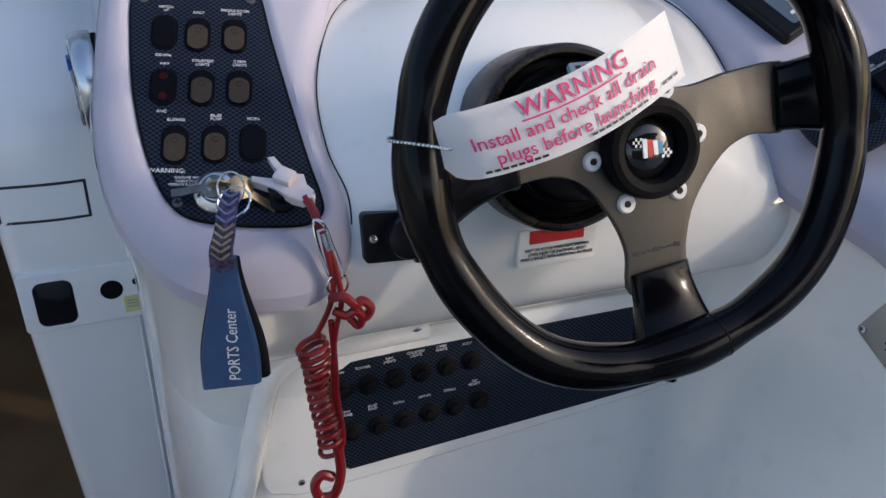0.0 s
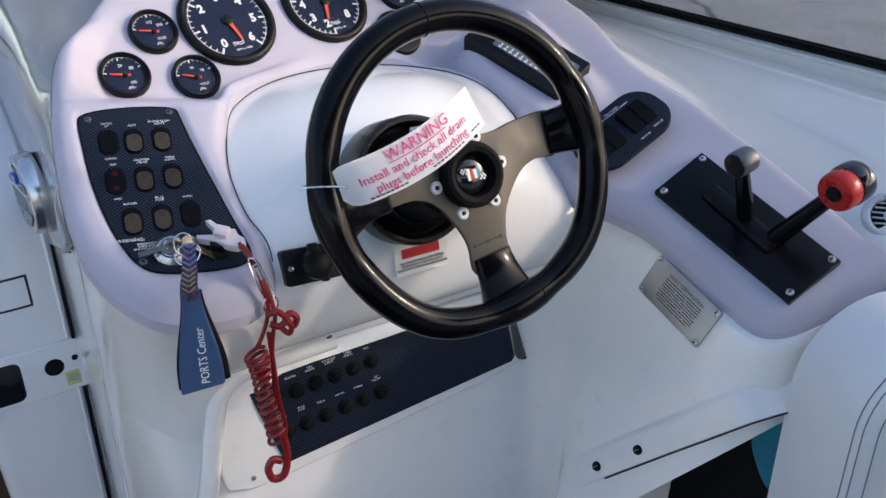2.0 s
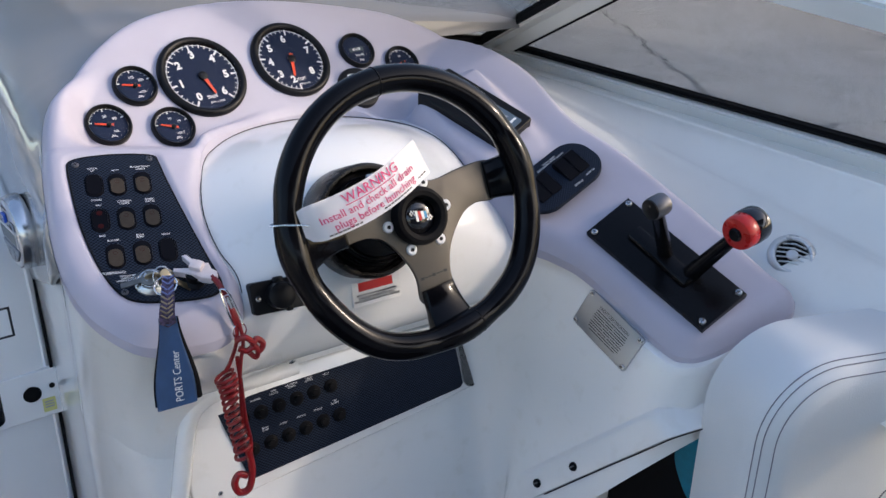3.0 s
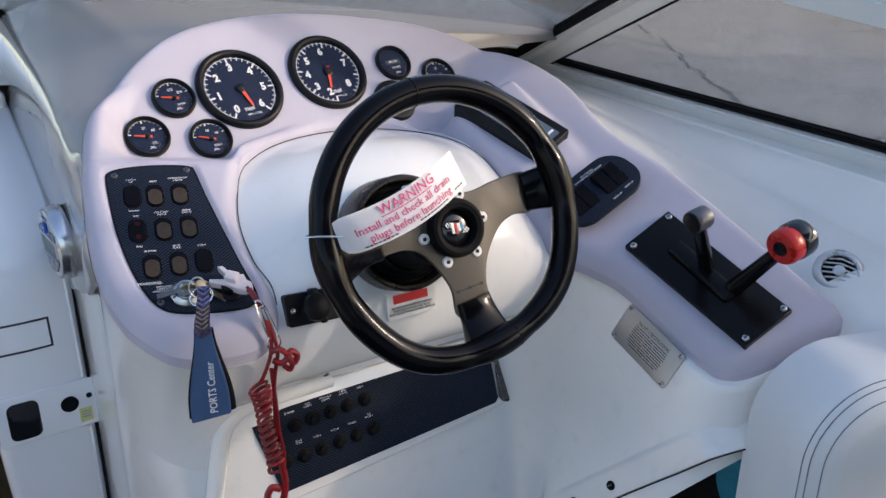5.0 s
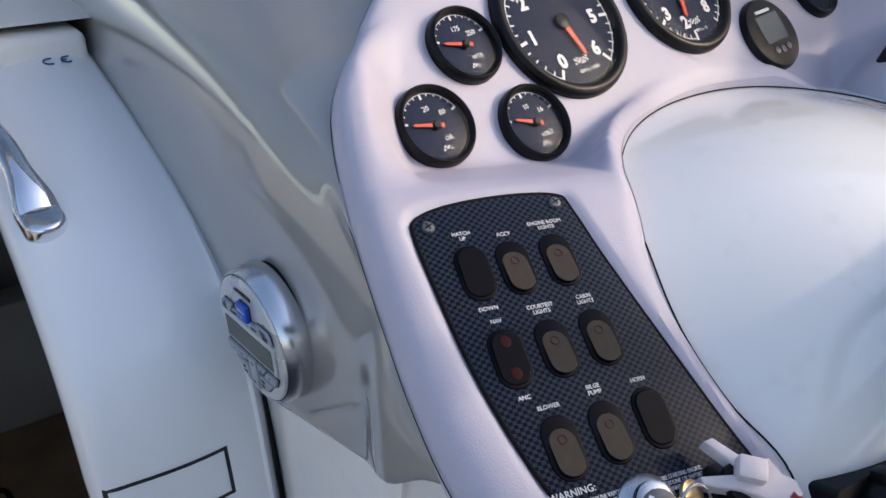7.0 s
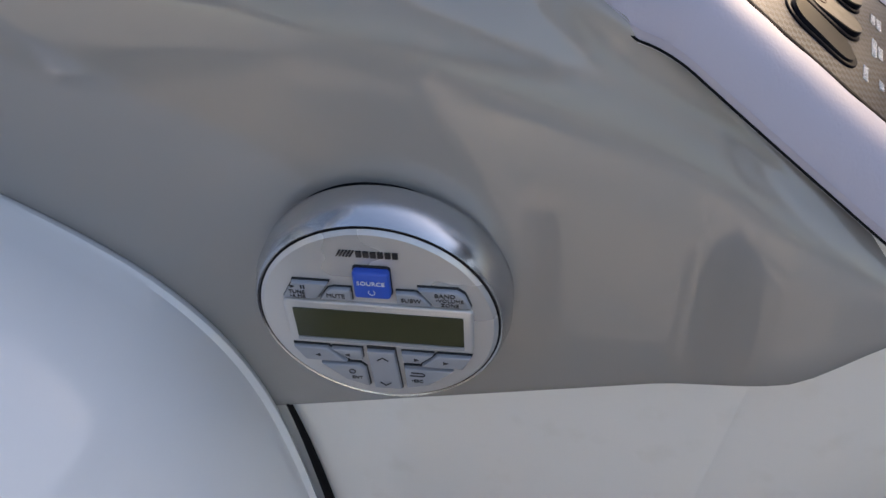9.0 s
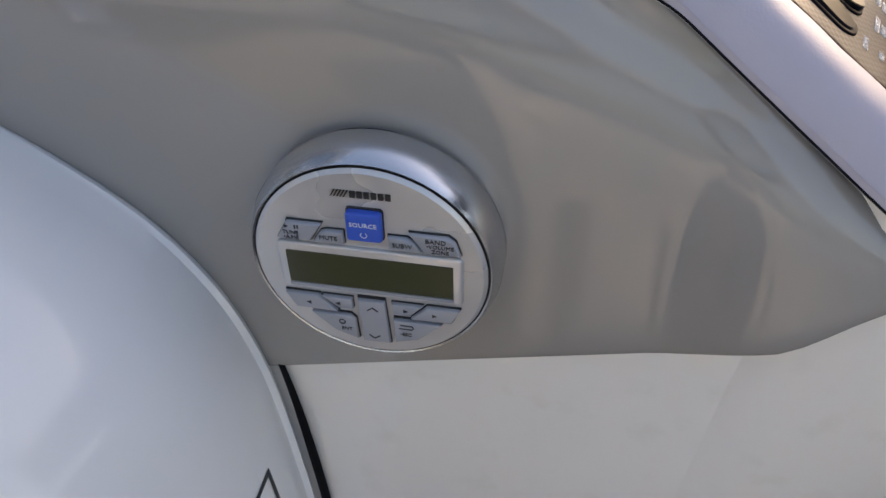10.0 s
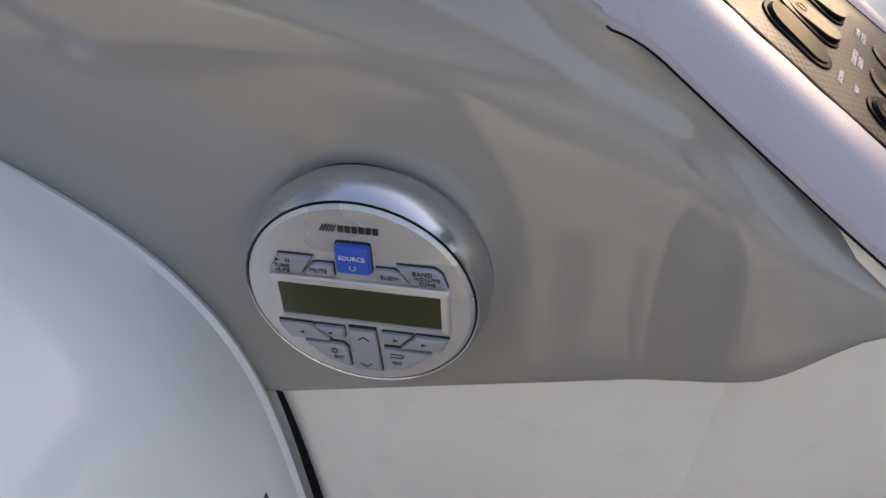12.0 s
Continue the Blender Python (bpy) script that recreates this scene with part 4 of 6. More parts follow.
for k, x in enumerate((-0.009, 0.0, 0.009)):
    part("button", lathe([(0.0034, 0.008), (0.0032, 0.0098), (0.002, 0.0102)], 16), KNOBGREY, dm, smooth=True, matrix=Matrix.Translation((x, -0.0165 - 0.001 * (k == 1), 0)))

# trim gauge
tm = holder("trim_gauge", axes((0.739, 0.667, 1.4535), (0.066, 0.012, 0.030), (-0.297, -0.458, 0.837)), "black wedge-shaped trim gauge with pale blue lit scale", "trim gauge")
part("housing", slab(rounded_rect(0.074, 0.158, 0.005), -0.045, 0.0, 0.003, shift=(0.004, 0.0)), BLACK, tm, smooth=True)
part("scale_panel", slab(rounded_rect(0.044, 0.112, 0.003), -0.001, 0.0008, shift=(0.004, -0.015)), surface("pale blue scale panel", (0.085, 0.118, 0.155), 0.35), tm)
for col, x in enumerate((-0.008, 0.013)):
    for k in range(8):
        part("scale_bar", slab(rounded_rect(0.009, 0.002, 0.0004), 0.0008, 0.0013, shift=(x, 0.030 - 0.0085 * k)), INK, tm)
        part("scale_pip", slab(rounded_rect(0.0022, 0.005, 0.0004), 0.0008, 0.0013, shift=(x - 0.007, 0.030 - 0.0085 * k)), INK, tm)
letters("TRIM", 0.0105, INK, tm, 0.006, -0.048, 0.0012)
part("brand_bar", slab(rounded_rect(0.034, 0.0035, 0.0005), 0.0008, 0.0013, shift=(0.006, -0.061)), INK, tm)

# trim-tab rocker plate
ax = holder("trim_tab_plate", axes((0.778, 0.512, 1.3805), (0.118, -0.012, 0.071), (-0.461, -0.339, 0.82)), "carbon-look plate with four black trim tab rockers", "switch plate")
part("plate", slab(rounded_rect(0.130, 0.077, 0.033, 10), -0.004, 0.003, 0.0012, shift=(-0.006, 0.0035)), CARBON, ax, smooth=True)


def tab_rocker(x, y):
    """A rocker pressed at its lower half: a square upper face and a sloping lower one."""
    side = [(-0.019, 0.001), (-0.019, 0.0045), (-0.0175, 0.0055), (-0.002, 0.0085), (0.001, 0.0100), (0.0155, 0.0115), (0.0175, 0.0100), (0.018, 0.001)]
    bm = bmesh.new()
    rows = [[bm.verts.new((x + u * 0.0092, y + p, z)) for p, z in side] for u in (-1, 1)]
    n = len(side)
    for k in range(n - 1):
        bm.faces.new((rows[0][k], rows[0][k + 1], rows[1][k + 1], rows[1][k]))
    for r in rows:
        bm.faces.new(r)
    bmesh.ops.bevel(bm, geom=[e for e in bm.edges if abs(e.verts[0].co.x - e.verts[1].co.x) < 1e-6], offset=0.0012, segments=2, affect="EDGES")
    part("rocker", bm, SWITCH, ax, smooth=True)


for x in (-0.0435, -0.0245, 0.0085, 0.0275):
    tab_rocker(x, 0.003)
letters("TRIM PLANES\nBOW DOWN  BOW DOWN", 0.0038, INK, ax, 0.004, 0.030, 0.0032)
letters("BOW UP", 0.0038, INK, ax, 0.030, -0.0235, 0.0032)
letters("BOW UP", 0.0038, INK, ax, 0.006, -0.0265, 0.0032)

# rocker switch panel
sp = holder("switch_panel", S_FRAME @ Matrix.Translation((0, 0, -0.003)), "carbon-look switch panel with nine rockers and white lettering", "switch panel")
part("plate", slab([(p.x, p.y) for p in spline(PANEL, per=4)], -0.010, 0.003, 0.001), CARBON, sp, smooth=True)
part("gasket", tube([(p.x, p.y, 0.0020) for p in spline(PANEL, per=4)], 0.0013, 8, True), SOFTBLACK, sp, smooth=True)
SWITCHES = [(-0.0385, 0.043, "HATCH\nUP", "DOWN", 0), (-0.0145, 0.0425, "ACCY", "", 1), (0.0125, 0.043, "ENGINE ROOM\nLIGHTS", "", 1),
            (-0.037, -0.006, "NAV", "ANC", 2), (-0.010, -0.0055, "COURTESY\nLIGHTS", "", 1), (0.017, -0.0045, "CABIN\nLIGHTS", "", 1),
            (-0.0265, -0.0545, "BLOWER", "", 1), (0.001, -0.053, "BILGE\nPUMP", "", 1), (0.0275, -0.0515, "HORN", "", 0)]


def rocker(parent, x, y, kind):
    """An oval rocker in a black bezel: the pushed-in end lies low, the other stands proud with a flat face, tan on kind
    1 as if sunlit.
    """
    w, h = 0.0182, 0.0310
    rim = part("switch", slab(rounded_rect(w + 0.0015, h + 0.0015, w * 0.52, 8), 0.002, 0.0038, 0.0006, shift=(x, y)), SWITCH, parent, smooth=True)
    low = kind == 1
    slope, dy = (-0.09, -0.0026) if low else (0.03, 0.0)
    out = rounded_rect(w * (0.82 if low else 0.90), h * (0.80 if low else 0.93), w * 0.40, 8)
    for name, mat, rings in (("rocker", SWITCH, ((1.0, 0.0026), (1.0, 0.0040), (0.97, 0.0045))), ("face", SWITCH_SUNLIT if low else SWITCH, ((0.98, 0.0043), (0.95, 0.0049), (0.5, 0.0049), (0.02, 0.0049)))):
        bm = bmesh.new()
        rows = [[bm.verts.new((x + px * s, y + dy + py * s, lift + (slope * py * s if lift > 0.0035 else 0))) for px, py in out] for s, lift in rings]
        for a, b in zip(rows, rows[1:]):
            for k in range(len(a)):
                bm.faces.new((a[k], a[(k + 1) % len(a)], b[(k + 1) % len(a)], b[k]))
        bm.faces.new(rows[-1])
        part(name, bm, mat, rim, smooth=True)
    for py in {0: (), 1: (0.0062,), 2: (0.0085, -0.0085)}[kind]:
        profile = [(0.0024, 0.0), (0.0024, 0.0002), (0.0020, 0.0002), (0.0020, 0.0)] if kind == 1 else [(0.0031, 0.0), (0.0031, 0.0002), (0.0026, 0.0003), (0.0005, 0.0003)]
        spot = part("lamp", lathe(profile, 20, cap=kind != 1), REDLENS, rim, smooth=True)
        spot.matrix_basis = Matrix.Translation((x, y + dy + py, 0.0049 + slope * py)) @ pose(0, 0, 0, math.degrees(math.atan(slope)))
    return rim


for x, y, top, low, kind in SWITCHES:
    rocker(sp, x, y, kind)
    letters(top, 0.0033, INK, sp, x, y + (0.0208 if "\n" not in top else 0.0225), 0.0032, squeeze=0.95)
    if low:
        letters(low, 0.0033, INK, sp, x, y - 0.0208, 0.0032)
letters("WARNING:", 0.0050, INK, sp, -0.031, -0.0755, 0.0032)
letters("GASOLINE VAPORS CAN EXPLODE. BEFORE STARTING ENGINE:\n•CHECK ENGINE COMPARTMENT FOR GASOLINE OR VAPORS.\n•OPERATE BLOWER FOR 4 MIN. AND WHEN RUNNING BELOW CRUISE", 0.0030, INK, sp, 0.008, -0.0835, 0.0032, squeeze=0.78)
for x, y in ((-0.0555, 0.0735), (0.024, 0.0785), (-0.0225, -0.1005)):
    screw(sp, x, y, 0.0026, 0.0038, KNOBGREY)

# ignition lock with keys
ig = holder("ignition_lock", S_FRAME @ Matrix.Translation((0.004, -0.092, 0.0)), "chrome ignition lock on the switch panel", "ignition lock")
part("collar", lathe([(0.0165, 0), (0.0165, 0.002), (0.0145, 0.0045), (0.0118, 0.0065), (0.0112, 0.0095), (0.009, 0.011), (0.004, 0.0108)], 40), STEEL, ig, smooth=True)
part("barrel", lathe([(0.0075, 0.010), (0.0072, 0.0135), (0.005, 0.0138)], 24), STEEL, ig, smooth=True)
ky = holder("key_bunch", S_FRAME @ Matrix.Translation((0.006, -0.094, 0.013)), "bunch of worn keys on a split ring in the ignition", "keys")
def key(turn, tilt, dx, mat):
    o = [(p[0], p[1]) for p in circle(0.011, 18)]
    bm = slab(o, -0.001, 0.001, 0.0004, 2)
    bm2 = slab([(-0.0035, -0.036), (0.0035, -0.036), (0.0042, -0.028), (0.0035, -0.022), (0.0035, -0.009), (-0.0035, -0.009)], -0.0008, 0.0008)
    tmp = bpy.data.meshes.new("key")
    bm2.to_mesh(tmp)
    bm2.free()
    bm.from_mesh(tmp)
    bpy.data.meshes.remove(tmp)
    return part("key", bm, mat, ky, smooth=True, matrix=pose(dx, 0.0, 0.0, tilt, 0, turn) @ Matrix.Diagonal((0.8, 0.8, 1, 1)))
key(0, 88, 0.0, BRASSKEY)
key(-84, 12, -0.004, DULLKEY)
key(65, 25, 0.014, BRASSKEY)
part("split_ring", tube([(0.0088 * math.cos(a) + 0.008, 0.0088 * math.sin(a) - 0.005, 0.006 * math.sin(a) + 0.008) for a in np.linspace(0, 2 * math.pi, 41)[:-1]], 0.0008, 8, True), STEEL, ky, smooth=True)
part("split_ring", tube([(0.011 * math.cos(a) + 0.010, 0.011 * math.sin(a) - 0.016, 0.004 * math.cos(a) + 0.008) for a in np.linspace(0, 2 * math.pi, 31)[:-1]], 0.0009, 8, True), CHROME, ky, smooth=True)

# blue foam key float hanging from the ring
kf = holder("key_float", axes((0.219, 0.487, 1.336), (0.95, -0.31, 0), (-0.3, -0.95, 0.06)), "blue foam key float with white lettering on a patterned cord", "key float")
bm = bmesh.new()
rows = []
for k in range(15):
    f = k / 14
    w = 0.0085 + 0.0112 * smooth01(f * 1.15)
    zc = 0.0028 + 0.009 * f
    y = -0.004 - 0.094 * f
    ring = [(sx * w, y + 0.003 * (sx) * f, sz * zc) for sx, sz in ((-1, -0.8), (-1, 0.8), (-0.9, 1), (0.9, 1), (1, 0.8), (1, -0.8), (0.9, -1), (-0.9, -1))]
    rows.append([bm.verts.new(v) for v in ring])
for a, b in zip(rows, rows[1:]):
    for k in range(8):
        bm.faces.new((a[k], a[(k + 1) % 8], b[(k + 1) % 8], b[k]))
bm.faces.new(rows[0])
bm.faces.new(rows[-1])
part("float", bm, BLUEFOAM, kf, smooth=True)
for sx in (-1, 1):
    part("edge_trim", tube([(sx * (0.0080 + 0.0118 * smooth01(k / 14 * 1.15)), -0.004 - 0.094 * k / 14 + 0.003 * sx * k / 14, 0.0) for k in range(15)], [(0.0020 + 0.0034 * k / 14) * (1.0 if sx > 0 else 0.45) for k in range(15)], 10), SOFTBLACK, kf, "black edge binding", smooth=True)
letters("PORTS Center", 0.0112, INK, kf, 0.0035, -0.064, 0.0116, turn=90, squeeze=0.82)
line = spline([(0, -0.008, 0.006), (0.0, 0.004, 0.007), (0.002, 0.014, 0.002), (0.003, 0.024, -0.006), (0.005, 0.034, -0.015)], False, 5)
rows = []
for p, w in zip(line, np.linspace(0.0082, 0.0055, len(line))):
    rows.append([(p.x + w * a, p.y, p.z + 0.0016 * s) for a, s in ((-1, 0), (-0.9, 1), (0.9, 1), (1, 0), (0.9, -1), (-0.9, -1), (-1, 0))])
strap = part("strap", sheet(rows), CORDBLACK, kf, "dark blue webbing strap with orange chevrons", smooth=True)
for k in range(9):
    f = 3 + k * 2
    p, q = line[min(f, len(line) - 1)], line[min(f + 1, len(line) - 1)]
    mat = BRASSKEY if k < 5 else STRIPE
    for s in (-1, 1):
        part("chevron", tube([(p.x + s * 0.0003, p.y, p.z + 0.0018), (p.x + s * 0.0058, q.y + 0.0018, q.z + 0.0016)], 0.0008, 6), mat, strap)
part("seam", tube([(-0.0075, -0.006, 0.0085), (0.0, -0.010, 0.0095), (0.0075, -0.006, 0.0085)], 0.0009, 6), CORDBLACK, kf)

# kill switch with white clip, carabiner and red coiled lanyard
ks = holder("kill_switch", S_FRAME @ Matrix.Translation((0.048, -0.094, 0.0)), "black kill switch post on the switch panel", "kill switch")
part("post", lathe([(0.013, 0), (0.013, 0.003), (0.0085, 0.005), (0.0085, 0.012), (0.010, 0.013), (0.010, 0.017), (0.004, 0.018)], 28), BLACK, ks, smooth=True)
ly = holder("kill_lanyard", Matrix.Translation((0.262, 0.538, 1.356)), "red coiled kill switch lanyard with white clip", "lanyard")
base = Vector((0.262, 0.538, 1.356))
fork = [(-0.021, 0.011), (-0.017, 0.014), (0.0, 0.0065), (0.010, 0.010), (0.016, 0.004), (0.023, 0.002), (0.026, -0.004), (0.020, -0.010), (0.012, -0.011), (-0.002, -0.009), (-0.020, -0.011), (-0.022, -0.007), (-0.006, -0.002), (-0.006, 0.0025)]
clip = part("clip", slab(fork, -0.004, 0.005, 0.0015), WHITEPLAST, ly, "dirty white plastic clip", smooth=True)
clip.matrix_basis = Matrix.Translation(-base) @ (S_FRAME @ pose(0.050, -0.092, 0.016, 0, -14, -32))
part("clip_block", box(-0.006, 0.008, -0.005, 0.007, 0.003, 0.011, 0.002), WHITEPLAST, clip, smooth=True)


def at(*p):
    return Vector(p) - base


strap = spline([at(0.279, 0.520, 1.350), at(0.283, 0.510, 1.343), at(0.285, 0.503, 1.333)], False, 6)
part("strap", tube(strap, 0.0032, 8), REDCORD, ly, smooth=True)
link = spline([at(0.281, 0.503, 1.340), at(0.287, 0.499, 1.338), at(0.292, 0.496, 1.322), at(0.297, 0.492, 1.304), at(0.294, 0.492, 1.296), at(0.288, 0.494, 1.302), at(0.282, 0.499, 1.325)], True, 6)
part("carabiner", tube(link, 0.0012, 8, True), CHROME, ly, smooth=True)
part("carabiner_sleeve", tube([at(0.286, 0.4985, 1.333), at(0.289, 0.4965, 1.320)], 0.0026, 10), CHROME, ly, smooth=True)
part("ring", tube([at(0.294 + 0.0075 * math.cos(a), 0.4925, 1.293 + 0.0085 * math.sin(a)) for a in np.linspace(0, 2 * math.pi, 25)[:-1]], 0.001, 8, True), CHROME, ly, smooth=True)
part("cord", tube(spline([at(0.286, 0.4995, 1.333), at(0.289, 0.495, 1.312), at(0.291, 0.493, 1.292), at(0.288, 0.493, 1.275), at(0.281, 0.496, 1.255), at(0.276, 0.497, 1.247)], False, 6), 0.0022, 8), REDCORD, ly, smooth=True)
part("cord", tube(spline([at(0.289, 0.4995, 1.328), at(0.294, 0.492, 1.300), at(0.296, 0.490, 1.280), at(0.292, 0.492, 1.255), at(0.290, 0.494, 1.225), at(0.289, 0.495, 1.17)], False, 6), 0.0022, 8), REDCORD, ly, smooth=True)
bow = spline([at(0.288, 0.490, 1.284), at(0.296, 0.484, 1.288), at(0.304, 0.482, 1.281), at(0.309, 0.483, 1.283), at(0.315, 0.482, 1.276), at(0.311, 0.483, 1.268), at(0.305, 0.484, 1.274), at(0.298, 0.486, 1.270), at(0.290, 0.489, 1.274)], False, 6)
part("bow", tube(bow, 0.0034, 8), REDCORD, ly, smooth=True)
part("bow", tube(spline([at(0.303, 0.484, 1.279), at(0.309, 0.483, 1.270), at(0.307, 0.485, 1.260), at(0.301, 0.488, 1.266)], False, 6), 0.003, 8), REDCORD, ly, smooth=True)
coil = []
for k in range(13 * 14 + 1):
    f = k / 182
    a = 2 * math.pi * k / 14
    r = 0.0090 - 0.0018 * f + 0.0012 * math.sin(7.0 * f + 1.0)
    z = 1.243 - 0.112 * f ** 1.2
    coil.append(at(0.2735 + 0.0125 * f + 0.0015 * math.sin(9 * f) + r * math.cos(a), 0.4955 + r * 0.9 * math.sin(a), z + 0.0042 * math.cos(a + 0.4)))
part("cord", tube(spline([at(0.289, 0.4935, 1.262), at(0.291, 0.4935, 1.225), at(0.2925, 0.494, 1.185), at(0.2965, 0.494, 1.150), at(0.2935, 0.492, 1.132)], False, 6), 0.0024, 8), REDCORD, ly, smooth=True)
part("coil", tube(coil, 0.0021, 8), REDCORD, ly, "red plastic coil", smooth=True)
part("coil_end", tube(spline([at(0.290, 0.487, 1.145), at(0.292, 0.485, 1.118), at(0.286, 0.484, 1.096), at(0.275, 0.486, 1.094), at(0.271, 0.488, 1.106), at(0.277, 0.488, 1.116), at(0.286, 0.487, 1.112)], False, 8), 0.0042, 8), REDCORD, ly, smooth=True)

# ---- steering wheel ----
WHEEL = axes((0.4697, 0.4138, 1.4122), (0.996, -0.087, 0), (-0.082, -0.936, 0.342))
sw = holder("steering_wheel", WHEEL, "black leather-rimmed sports steering wheel with three grey spokes", "steering wheel")


def rim_r(a):
    d = (a + 76 + 180) % 360 - 180
    return 0.1385 * (1 - 0.030 * math.exp(-(d / 24) ** 2)) + 0.0025 * math.exp(-((abs(d) - 42) / 16) ** 2)


pts, rad = [], []
for k in range(120):
    a = 3.0 * k
    x, y = polar(rim_r(a), a)
    near = min(abs((a - s + 180) % 360 - 180) for s in (16, 187, 284))
    pts.append((-0.010 + x, 0.005 + y, 0.020))
    rad.append(0.0148 - 0.0012 * math.exp(-((near - 16) / 6) ** 2) + 0.0012 * math.exp(-(near / 9) ** 2))
part("rim", tube(pts, rad, 18, True), LEATHER, sw, "black leather rim", smooth=True)
for a in (-68, 100):
    x, y = polar(rim_r(a), a)
    ringp = [Vector((-0.010 + x, 0.005 + y, 0.020)) + 0.0149 * (math.cos(t) * Vector((*polar(1, a), 0)) + math.sin(t) * Vector((0, 0, 1))) for t in np.linspace(0, 2 * math.pi, 25)[:-1]]
    part("seam", tube(ringp, 0.0006, 6, True), SOFTBLACK, sw)


PLATE = [(-0.100, -0.016), (-0.062, -0.014), (-0.040, -0.022), (-0.022, -0.044), (-0.012, -0.066), (-0.008, -0.094), (0.030, -0.094), (0.030, -0.064), (0.036, -0.036), (0.055, -0.008), (0.075, 0.003), (0.102, 0.006),
         (0.102, 0.046), (0.062, 0.044), (0.030, 0.036), (0.0, 0.036), (-0.030, 0.030), (-0.055, 0.020), (-0.100, 0.018)]
part("spoke_plate", slab([(p.x, p.y) for p in spline(PLATE, per=4)], -0.0045, 0.0, 0.001), SPOKE, sw, "grey brushed metal spokes", smooth=True)


def grip(name, a, r0, r1, w0, w1, off=(0, 0)):
    c, s = math.cos(radians(a)), math.sin(radians(a))
    bm = bmesh.new()
    rows = []
    for k in range(9):
        f = k / 8
        r = r0 + (r1 - r0) * f
        w = w0 + (w1 - w0) * f ** 2
        h0, h1 = -0.007 - 0.004 * f, 0.004 + 0.024 * f ** 1.6
        prof = [(-w, (h0 + h1) / 2), (-w * 0.96, h1 - 0.003), (-w * 0.8, h1), (0, h1 + 0.001), (w * 0.8, h1), (w * 0.96, h1 - 0.003), (w, (h0 + h1) / 2), (w * 0.8, h0), (-w * 0.8, h0)]
        rows.append([bm.verts.new((off[0] + r * c - h * s, off[1] + r * s + h * c, z)) for h, z in prof])
    for p, q in zip(rows, rows[1:]):
        for k in range(9):
            bm.faces.new((p[k], p[(k + 1) % 9], q[(k + 1) % 9], q[k]))
    bm.faces.new(rows[0])
    bm.faces.new(rows[-1])
    return part(name, bm, LEATHER, sw, "black leather spoke cover", smooth=True)


grip("spoke_cover", 6, 0.0925, 0.134, 0.0215, 0.029, (0.0, 0.0155))
grip("spoke_cover", 187, 0.082, 0.136, 0.020, 0.032, (-0.004, 0.010))
grip("spoke_cover", -80, 0.078, 0.134, 0.021, 0.030, (-0.003, 0.000))
part("horn_ring", lathe([(0.031, -0.004), (0.031, 0.010), (0.0295, 0.014), (0.026, 0.0155), (0.0215, 0.014), (0.0200, 0.010), (0.0198, 0.0)], 48), SOFTBLACK, sw, smooth=True)
part("horn_button", lathe([(0.020, 0.000), (0.0195, 0.0035), (0.016, 0.0065), (0.010, 0.0085), (0.004, 0.0093), (0.0008, 0.0094)], 40), GLOSSBLACK, sw, smooth=True)
for k, (x, m) in enumerate(((-0.0060, INK), (-0.0025, REDSTICK), (0.001, INK), (0.0042, EMBLEM_B))):
    part("emblem_bar", slab([(x - 0.0016, 0.006 - 0.0006 * k), (x + 0.0016, 0.006 - 0.0006 * k), (x + 0.0024, -0.0055 + 0.0008 * k), (x - 0.0004, -0.0055 + 0.0008 * k)], 0.0075, 0.0102), m, sw)
bm = bmesh.new()
for i in range(4):
    for j in range(3):
        if (i + j) % 2 == 0:
            p = [(0.006 + (i + u) * 0.0019, -0.0060 + (j + v) * 0.0019, 0.0096 - 0.00035 * i) for u, v in ((0, 0), (1, 0), (1, 1), (0, 1))]
            bm.faces.new([bm.verts.new(q) for q in p])
            p = [(-0.0075 - (i + u) * 0.0014, 0.0010 + (j + v) * 0.0019, 0.0096 - 0.00035 * i) for u, v in ((0, 0), (1, 0), (1, 1), (0, 1))]
            bm.faces.new([bm.verts.new(q) for q in p])
part("emblem_check", bm, INK, sw)
for a in (10, -51, -111, 190, 130, 70):
    x, y = polar(0.0365, a)
    b = part("bolt", lathe([(0.0062, 0), (0.0062, 0.001), (0.0050, 0.0026), (0.0024, 0.0028), (0.0020, 0.0012)], 20), INK, sw, "white countersunk bolt", smooth=True, matrix=Matrix.Translation((x, y, 0)))
    part("hex_socket", lathe([(0.0022, 0.0012), (0.0022, 0.0030), (0.001, 0.0030)], 6), BLACK, b)
for k in range(7):
    part("signature_bar", slab(rounded_rect(0.0042, 0.0016 + 0.0016 * (k % 3 == 0), 0.0006), 0.0, 0.0004, shift=(-0.006 + 0.0048 * k, -0.067 + 0.0007 * k)), BLACKINK, sw)
# column behind the wheel
sc = holder("steering_column", WHEEL, "black tilt steering column boot with stepped rings", "steering column")
at_column = Matrix.Translation((-0.017, 0.001, 0))
part("flange", lathe([(0.0665, -0.135), (0.0665, -0.083), (0.0655, -0.0795), (0.063, -0.078), (0.060, -0.0785), (0.0585, -0.081), (0.058, -0.095)], 64, cap=False), COLUMN, sc, smooth=True, matrix=at_column)
part("boot", lathe([(0.0585, -0.094), (0.056, -0.090), (0.052, -0.091), (0.0505, -0.076), (0.049, -0.0745), (0.0465, -0.076), (0.045, -0.064), (0.0435, -0.0625), (0.041, -0.064), (0.039, -0.050), (0.036, -0.030), (0.036, -0.005)], 64), SOFTBLACK, sc, smooth=True, matrix=at_column)
